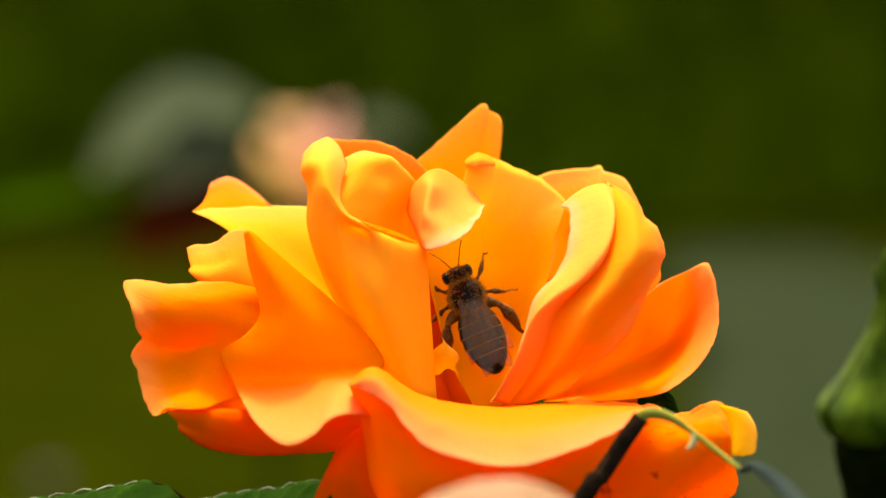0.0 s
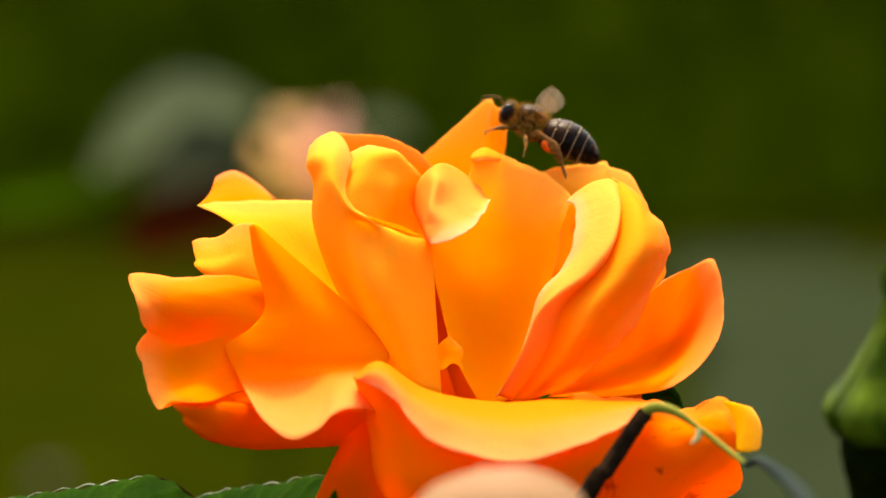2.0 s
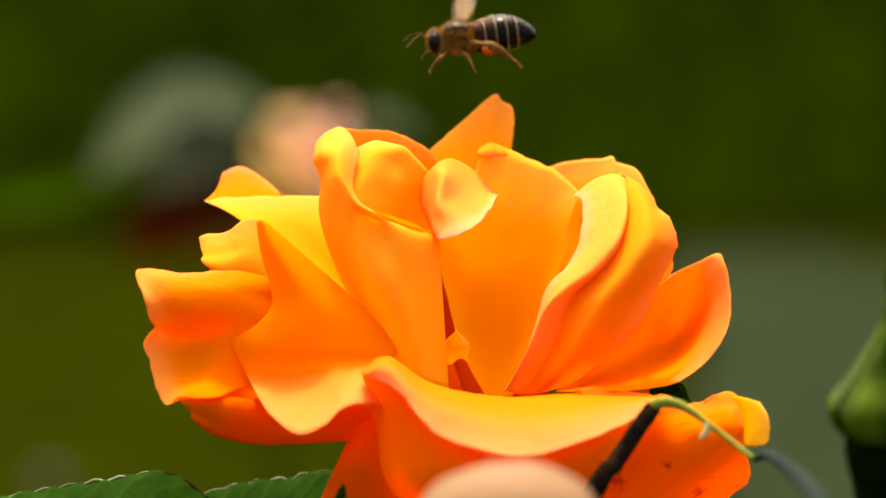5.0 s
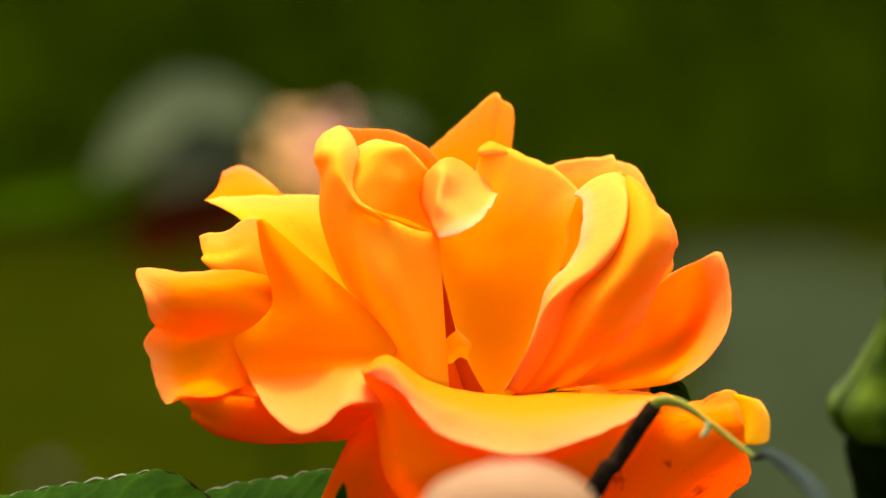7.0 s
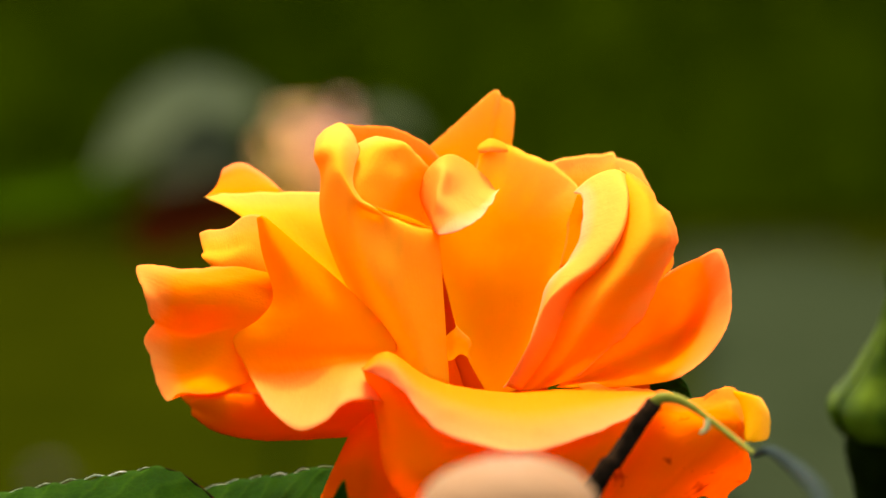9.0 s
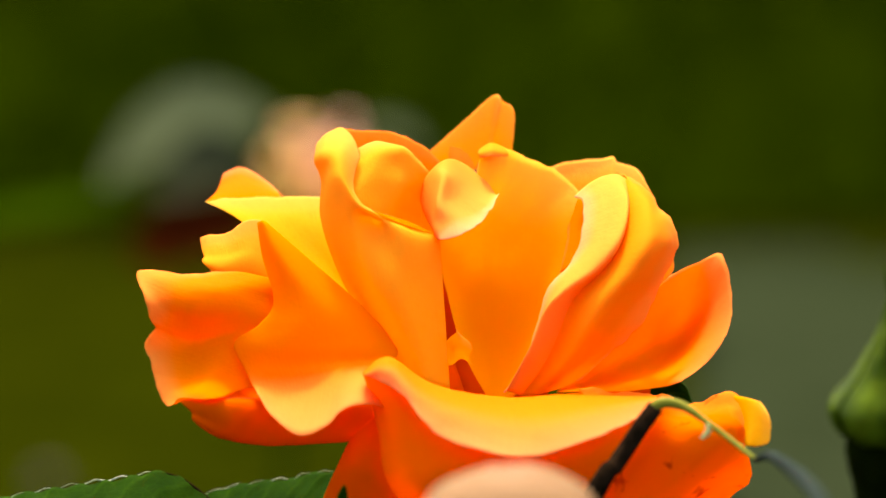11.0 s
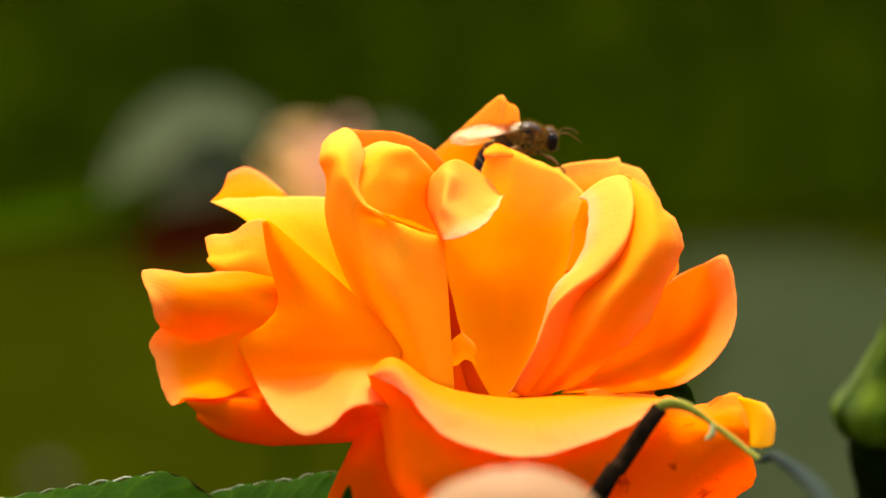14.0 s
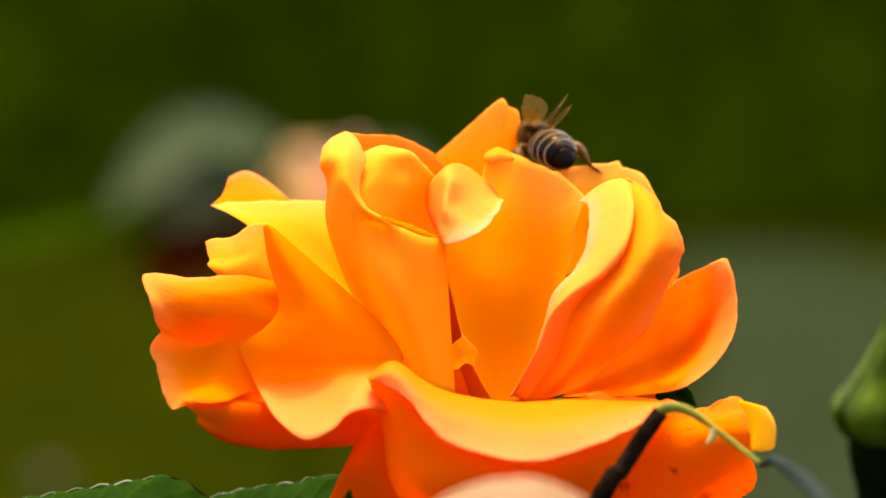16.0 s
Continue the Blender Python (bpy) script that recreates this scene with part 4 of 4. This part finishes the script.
def build_bee():
    rng = random.Random(5)
    thorax = part("thorax", blob(bmesh.new(), (0, 2.5, 0), (2.1, 2.2, 1.95)), SHELL_DARK, bee)
    bm = bmesh.new()
    hairs(bm, (0, 2.5, 0.05), (2.1, 2.2, 1.95), 4200, 0.66, rng, 0.55)
    tagged(part("fuzz", bm, FUZZ, thorax, "golden brown fuzz", False), kind="stuff")
    head = part("head", blob(bmesh.new(), (0, 5.4, -0.3), (1.75, 1.0, 1.6)), SHELL_DARK, bee)
    bm = bmesh.new()
    hairs(bm, (0, 5.3, -0.2), (1.7, 1.0, 1.58), 1500, 0.36, rng)
    tagged(part("fuzz", bm, FUZZ, head, "golden brown fuzz", False), kind="stuff")
    for s in (-1, 1):
        part("compound_eye", blob(bmesh.new(), (s * 1.4, 5.5, -0.1), (0.55, 0.75, 1.15), 14, 10), EYE_BLACK, head, "glossy black eye")
        bm = bmesh.new()
        tube(bm, [(s * 0.4, 6.2, 0.3), (s * 0.9, 7.2, 0.9), (s * 1.5, 8.3, 0.5), (s * 2.1, 9.2, -0.2)], [0.08, 0.07, 0.08, 0.07], 7)
        part("antenna", bm, LEG, head)
    # abdomen: overlapping rings, each dark with a pale hind edge
    def girth(y):
        u = (0.5 - y) / 8.0
        return 2.75 * max(0.0, math.sin(math.pi * min(1, 0.12 + 0.88 * u) ** 0.85)) ** 0.5 if u < 1 else 0.05
    abdomen = None
    edges = [0.5, -0.9, -2.3, -3.7, -5.0, -6.2, -7.5]
    for i, (a, b) in enumerate(zip(edges, edges[1:])):
        for kind, y0, y1, grow, mat in (("segment", a, b + 0.07, 1.0, SHELL_DARK), ("pale_band", b + 0.08, b + 0.015, 1.012, BAND if i < 4 else SHELL_DARK)):
            bm = bmesh.new()
            rings = []
            for k in range(7):
                y = y0 + (y1 - y0) * k / 6
                bow = -0.14 * (y + 3) ** 2 * 0.25
                r = girth(y) * grow * (1.0 - (0.05 * (1 - k / 6) if kind == "segment" else 0.0))
                rings.append([bm.verts.new(Vector((r * math.cos(t), y, r * 0.86 * math.sin(t) - 0.2 + bow)) * 0.001) for t in (2 * math.pi * j / 28 for j in range(28))])
            for p, q in zip(rings, rings[1:]):
                for j in range(28):
                    bm.faces.new((p[j], p[(j + 1) % 28], q[(j + 1) % 28], q[j]))
            bm.faces.new(rings[0][::-1])
            bm.faces.new(rings[-1])
            if abdomen is None:
                abdomen = part("abdomen", bm, SHELL_AMBER, bee, "glossy black ringed abdomen")
            else:
                part(kind, bm, SHELL_AMBER if kind == "segment" and i < 2 else mat, abdomen, "pale hair band" if mat is BAND else "")
    bm = bmesh.new()
    hairs(bm, (0, -3.2, -0.5), (2.3, 3.7, 1.85), 800, 0.55, rng, 0.05)
    tagged(part("fuzz", bm, FUZZ, abdomen, "short golden hairs", False), kind="stuff")
    # legs: thigh, shin and foot
    for s in (-1, 1):
        for name, y, pts, thick in (("front_leg", 3.6, [(1.0, 3.6, -1.4), (2.4, 4.4, -1.5), (3.4, 5.6, -2.0), (4.2, 6.9, -3.0)], 0.30),
                                    ("middle_leg", 2.4, [(1.1, 2.4, -1.6), (3.0, 2.2, -1.5), (4.6, 1.6, -2.3), (5.9, 1.4, -3.2)], 0.32),
                                    ("hind_leg", 1.4, [(1.1, 1.4, -1.6), (3.2, 0.4, -0.6), (4.3, -1.9, -1.3), (4.7, -3.5, -2.6), (5.6, -4.4, -3.4)], 0.66)):
            bm = bmesh.new()
            pts = [(s * x, yy, z) for x, yy, z in pts]
            radii = [thick, thick * 1.15, thick * 0.55, thick * 1.2, thick * 0.8, thick * 0.35, thick * 0.3]
            tube(bm, pts, radii, 9, 26)
            leg = part(name, bm, LEG, bee)
            bm = bmesh.new()
            tip = Vector(pts[-1])
            tube(bm, [tip, tip + Vector((s * 0.3, -0.15, -0.25)), tip + Vector((s * 0.55, -0.1, -0.1))], [0.1, 0.12, 0.05], 6, 6)
            part("claw", bm, LEG, leg)
            if name == "hind_leg":
                part("pollen_load", blob(bmesh.new(), (s * 4.0, -1.1, -1.2), (0.72, 1.1, 0.78), 14, 10, 0.25), POLLEN, leg, "orange pollen load")
    return abdomen


abdomen = build_bee()


def wing_blade(length, width, name, s):
    """A wing from its hinge backwards, with raised veins along the leading edge."""
    bm = bmesh.new()
    n, cols = 22, 8
    rows = []
    for i in range(n):
        u = i / (n - 1)
        lead = 0.25 * width * math.sin(math.pi * u) * 0.6
        w = width * (0.10 + 0.9 * math.sin(math.pi * min(1, (0.06 + 0.94 * u) ** 0.9 * 0.93)) ** 0.8)
        if u > 0.82:
            w = max(0.12, w * math.sqrt(max(0.0, 1 - ((u - 0.82) / 0.18) ** 2)) + 0.1 * math.sin(u * 160))
        rows.append([bm.verts.new(Vector((s * (lead - w * c / (cols - 1)), -length * u, 0.12 * math.sin(c * 1.9) * (0.3 + u) * 0.6)) * 0.001) for c in range(cols)])
    for a, b in zip(rows, rows[1:]):
        for c in range(cols - 1):
            bm.faces.new((a[c], a[c + 1], b[c + 1], b[c]))
    bmesh.ops.solidify(bm, geom=bm.faces[:], thickness=0.00002)
    wing = part(name, bm, WING, bee, "clear amber wing")
    bm = bmesh.new()
    for k, (f0, f1) in enumerate(((0.0, 0.0), (0.25, 0.2), (0.45, 0.75))):
        pts = []
        for u in (0.0, 0.3, 0.6, 0.93):
            lead = 0.25 * width * math.sin(math.pi * u) * 0.6
            w = width * (0.10 + 0.9 * math.sin(math.pi * min(1, (0.06 + 0.94 * u) ** 0.9 * 0.93)) ** 0.8)
            pts.append((s * (lead - w * (f0 + (f1 - f0) * u)), -length * u, 0.06))
        tube(bm, pts, [0.04, 0.025, 0.015], 5, 12)
    part("vein", bm, LEG, wing, "dark wing veins")
    return wing


wings = {(k, s): wing_blade(l, w, k, s) for k, l, w in (("forewing", 10.3, 3.3), ("hindwing", 7.3, 2.4)) for s in (-1, 1)}


# ---- movement ----
def swayed(thing, spot, rows):
    """Rows of seconds, mm sideways, mm up and degrees of lean round the thing's foot."""
    walk(thing, [(t, pose(spot[0] + x * 0.001, spot[1], spot[2] + z * 0.001, 0, lean[0] if lean else 0, 0)) for t, x, z, *lean in rows])


def motions():
    breeze = [(0, -1.4, -1.3, -0.07), (0.5, -1.11, -1.35, 0.28), (1, -1.23, -0.17, 0.06), (1.5, -1.18, -0.49, -0.01), (2, -0.9, -0.71, 0.19), (2.5, -0.74, 0.05, 0.01), (3, -0.47, -0.24, 0.08), (3.5, -0.28, -0.13, 0.06), (4, -0.09, -0.3, 0.12), (6.5, -0.03, 0.15, -0), (7, 0, -0, 0), (7.5, 0.01, 0.1, -0.03), (8, 0.11, 0.17, 0.07), (8.5, 0.09, 0.23, 0.09), (9, 0.02, 0.35, 0.02), (11.5, 0.15, -0.25, -0.04), (12, 0.2, -0.1, 0.08), (12.5, 0.1, 0.06, 0.02), (13, 0.29, -0.2, 0.23), (13.5, 0.16, -0.36, 0.16), (14, 0.56, -0.27, 0.19), (14.5, 0.73, 0.02, 0.17), (15, 0.66, 0.37, 0.34), (15.5, 0.49, -0.05, 0.19), (16, 0.65, -0.7, 0.14)]
    swayed(rose, ROSE_AT, breeze)
    for thing, spot in ((leaf_a, LEAF_A), (leaf_b, LEAF_B), (leaf_c, LEAF_C), (leaf_d, LEAF_D), (twig, TWIG_AT)):
        swayed(thing, spot, [row[:3] for row in breeze])
    swayed(pink, PINK_AT, [(0, -1.11, -1.66), (0.5, -0.88, -1.11), (1, -0.97, 0.16), (1.5, -0.93, -0.24), (2, -0.71, -0.55), (2.5, -0.59, 0.32), (3, -0.37, -0.16), (3.5, -0.22, -0), (4, -0.07, -0.24), (6.5, -0.02, 0.24), (7, 0, -0), (7.5, 0.01, 0.08), (8, 0.09, 0.24), (8.5, 0.07, 0.4), (9, 0.02, 0.55), (11.5, 0.12, -0.39), (12, 0.16, -0.08), (12.5, 0.08, 0.08), (13, 0.23, -0.16), (13.5, 0.12, -0.55), (14, 0.25, -0.63), (14.5, 0.25, -0.24), (15, 0.25, 0.48), (15.5, 0.25, -0.48), (16, 0.25, -1.58)])
    swayed(bud, BUD_AT, [(0, -1.36, -0.34), (0.5, -0.46, -1.03), (1, -1.25, 0.23), (1.5, -0.8, -0.22), (2, -0.57, -0.34), (2.5, -0.57, 0.12), (3, -0.46, -0), (3.5, -0.12, -0.11), (4, 0, -0.22), (6.5, 0, -0), (7, 0, -0), (7.5, 0, -0), (8, 0, -0), (8.5, 0, -0), (9, 0, -0), (11.5, 0.11, -0.34), (12, 0.11, -0.34), (12.5, 0, -0), (13, 0.33, -0.46), (13.5, 0.11, -0.34), (14, 0.45, -0.46), (14.5, 0.67, -0.34), (15, 0.56, -0.11), (15.5, 0.22, -0), (16, 0.45, -0.34)])
    nod = [(0, -2.39, 0.61), (0.5, -2.39, 2.12), (1, -2.39, -0.3), (2, -1.79, 0.61), (4, -1.79, 1.82), (6.5, 0, -0), (8, 0.6, -0.61), (9, 1.2, 2.43), (11.5, 2.99, -4.86), (12.5, 2.99, -0.61), (13.5, 3.59, -4.86), (14, 3.59, -7.59), (14.5, 2.99, -0), (15, 1.79, 4.25), (15.5, 2.39, 0.61), (15.8, 5.98, -15.18), (16, 6.58, -17.61)]
    swayed(far, FAR_AT, nod)
    # the bee climbs out of the cup, circles behind it and comes back
    walk(bee, [
        (0, pose(0.0036, -0.0013, 0.9425, 72, -21, 9)),
        (0.2, pose(0.0027, -0.0019, 0.9422, 75, -30, 13)),
        (0.3, pose(0.0033, -0.0022, 0.9415, 62, -36, 69)),
        (0.5, pose(0.0033, -0.0026, 0.9420, 67, -43, 53)),
        (0.8, pose(0.0028, -0.0017, 0.9430, 59, -41, 33)),
        (0.9, pose(0.0037, 0.0001, 0.9448, 56, -32, 16)),
        (1, pose(0.0046, 0.0019, 0.9459, 68, -24, 10)),
        (1.2, pose(0.0040, 0.0035, 0.9482, 69, -16, 13)),
        (1.4, pose(0.0072, 0.0036, 0.9489, 64, 10, -4)),
        (1.5, pose(0.0072, 0.0042, 0.9505, 77, 20, 4)),
        (1.6, pose(0.0092, 0.0058, 0.9552, 76, 27, -11)),
        (1.7, pose(0.0089, 0.0072, 0.9571, 41, 28, -19)),
        (1.8, pose(0.0105, 0.0115, 0.9607, 21, 4, 2)),
        (1.9, pose(0.0096, 0.0144, 0.9612, 14, -6, 63)),
        (2, pose(0.0123, 0.0162, 0.9614, 25, 0, 85)),
        (2.1, pose(0.0121, 0.0223, 0.9598, 17, 3, 69)),
        (2.2, pose(0.0116, 0.0273, 0.9591, 15, 4, 61)),
        (2.4, pose(0.0119, 0.0284, 0.9593, 15, 4, 62)),
        (2.6, pose(0.0133, 0.0284, 0.9599, 14, 4, 64)),
        (2.8, pose(0.0122, 0.0284, 0.9595, 15, 4, 62)),
        (3, pose(0.0116, 0.0288, 0.9592, 17, 4, 65)),
        (3.1, pose(0.0088, 0.0296, 0.9581, 16, 4, 63)),
        (3.3, pose(0.0061, 0.0298, 0.9566, 12, 3, 66)),
        (3.5, pose(0.0035, 0.0314, 0.9541, 14, 3, 67)),
        (3.7, pose(0.0022, 0.0320, 0.9524, 43, 46, 106)),
        (3.9, pose(0.0017, 0.0319, 0.9533, 88, 30, 176)),
        (4, pose(0.0035, 0.0321, 0.9547, 88, 27, 177)),
        (4.1, pose(0.0053, 0.0325, 0.9558, 88, 24, 177)),
        (4.2, pose(0.0069, 0.0327, 0.9562, 83, 15, 160)),
        (4.5, pose(0.0101, 0.0336, 0.9675, 47, 30, 110)),
        (4.9, pose(0.0058, 0.0263, 0.9722, 7, 10, 90)),
        (5.1, pose(0.0028, 0.0207, 0.9705, -23, -19, 115)),
        (5.35, pose(0.0023, 0.0160, 0.9667, -69, -22, 179)),
        (5.7, pose(0.0039, 0.0167, 0.9585, -80, -4, 178)),
        (6.3, pose(0.0042, 0.0152, 0.9500, -80, -2, 179)),
        (9.2, pose(0.0042, 0.0152, 0.9500, -80, -2, 179)),
        (9.6, pose(0.0042, 0.0168, 0.9500, -85, -9, -136)),
        (10, pose(0.0041, 0.0185, 0.9502, -98, -7, -59)),
        (10.4, pose(0.0040, 0.0188, 0.9505, -101, 3, -15)),
        (10.9, pose(0.0036, 0.0182, 0.9517, -53, 5, 6)),
        (11.3, pose(0.0025, 0.0174, 0.9543, -33, 2, 11)),
        (11.5, pose(0.0022, 0.0179, 0.9557, -25, -3, 17)),
        (11.7, pose(0.0023, 0.0149, 0.9559, 16, -3, 12)),
        (12, pose(0.0025, 0.0149, 0.9551, 15, -3, 11)),
        (12.3, pose(0.0009, 0.0165, 0.9568, 14, 21, -94)),
        (12.5, pose(0.0007, 0.0165, 0.9571, 14, 21, -94)),
        (12.7, pose(0.0009, 0.0165, 0.9570, 14, 21, -94)),
        (13, pose(0.0025, 0.0165, 0.9574, -3, 16, -92)),
        (13.2, pose(0.0039, 0.0165, 0.9574, -1, 16, -90)),
        (13.5, pose(0.0063, 0.0187, 0.9580, 4, 12, -82)),
        (13.8, pose(0.0064, 0.0193, 0.9602, 8, 10, -84)),
        (14, pose(0.0076, 0.0193, 0.9599, 0, 10, -86)),
        (14.3, pose(0.0097, 0.0198, 0.9598, 4, 10, -82)),
        (14.5, pose(0.0120, 0.0203, 0.9606, 1, 6, -56)),
        (14.7, pose(0.0122, 0.0185, 0.9607, 16, -3, 5)),
        (15, pose(0.0124, 0.0185, 0.9613, 17, -3, 23)),
        (15.5, pose(0.0125, 0.0185, 0.9603, 10, -3, 24)),
        (16, pose(0.0119, 0.0185, 0.9596, 7, -3, 23)),
    ])
    # wings: seconds, then degrees of spread, lift and turn about their length; each side has its own where it rests
    both = [(0, 3, 6, 8), (1, 3, 6, 8), (1.2, 8, 5, 8), (1.45, 6, 5, 8), (1.55, 60, 14, 10), (1.6, 78, 18, 10), (1.8, 82, 20, 10), (1.9, 84, 12, 5), (2, 86, 10, 0), (2.1, 60, 30, 20), (3.5, 12, 4, 10), (4.1, 20, 10, 10), (4.2, 75, 20, 10), (4.5, 80, 50, 10), (4.9, 80, 10, 10), (5.3, 60, 30, 10), (5.7, 20, 10, 10), (11, 14, 10, 14)]
    right = [(2.2, 78, 16, 48), (2.4, 82, 16, 56), (2.8, 86, 16, 64), (3, 86, 12, 64), (3.2, 50, 0, 40), (11.3, -6, 8, 8), (11.5, -6, 12, 24), (12, 10, 52, -16), (12.3, 110, 60, 16), (12.5, 102, 64, 0), (12.7, 74, 56, -48), (13, 50, 40, -40), (13.5, -2, 0, 16), (13.8, 2, -8, 16), (14, -2, -8, 16), (14.3, -2, 0, 16), (14.5, 30, -8, 16), (14.7, 30, 24, -35), (15, 10, 38, -50), (15.5, -4, 39, -50), (16, -4, 36, -50)]
    left = [(2.2, 18, 36, 32), (2.4, 26, 36, 40), (2.8, 34, 36, 48), (3, 42, 32, 56), (3.2, 20, 6, 30), (11.3, 22, 12, 16), (11.5, 22, 16, 8), (12, 26, 44, 0), (12.3, 54, -8, -24), (12.5, 50, -8, -24), (12.7, 34, -20, -16), (13, 26, -24, -8), (13.5, 6, -4, -16), (13.8, -6, -8, -16), (14, 2, -12, -16), (14.3, -6, 0, -16), (14.5, -2, -8, 16), (14.7, 44, 34, 20), (15, 20, 43, 10), (15.5, 30, 38, 10), (16, 26, 37, 10)]
    for (kind, s), wing in wings.items():
        hinge = (s * 0.00125, 0.0026, 0.00155) if kind == "forewing" else (s * 0.0013, 0.0016, 0.00145)
        more = 0 if kind == "forewing" else 9
        walk(wing, [(t, pose(*hinge, 0, 0, s * (spread + more)) @ pose(0, 0, 0, -lift) @ pose(0, 0, 0, 0, s * turn)) for t, spread, lift, turn in sorted(both + (right if s > 0 else left))])
    # the abdomen droops from the waist as the bee creeps over the rim
    waist = Matrix.Translation((0, 0.0005, -0.0002))
    walk(abdomen, [(t, waist @ pose(0, 0, 0, droop) @ waist.inverted()) for t, droop in ((0, 0), (11.5, 0), (12.3, 22), (13.2, 26), (13.5, 48), (14.3, 54), (14.5, 30), (14.7, 0), (16, 0))])


motions()
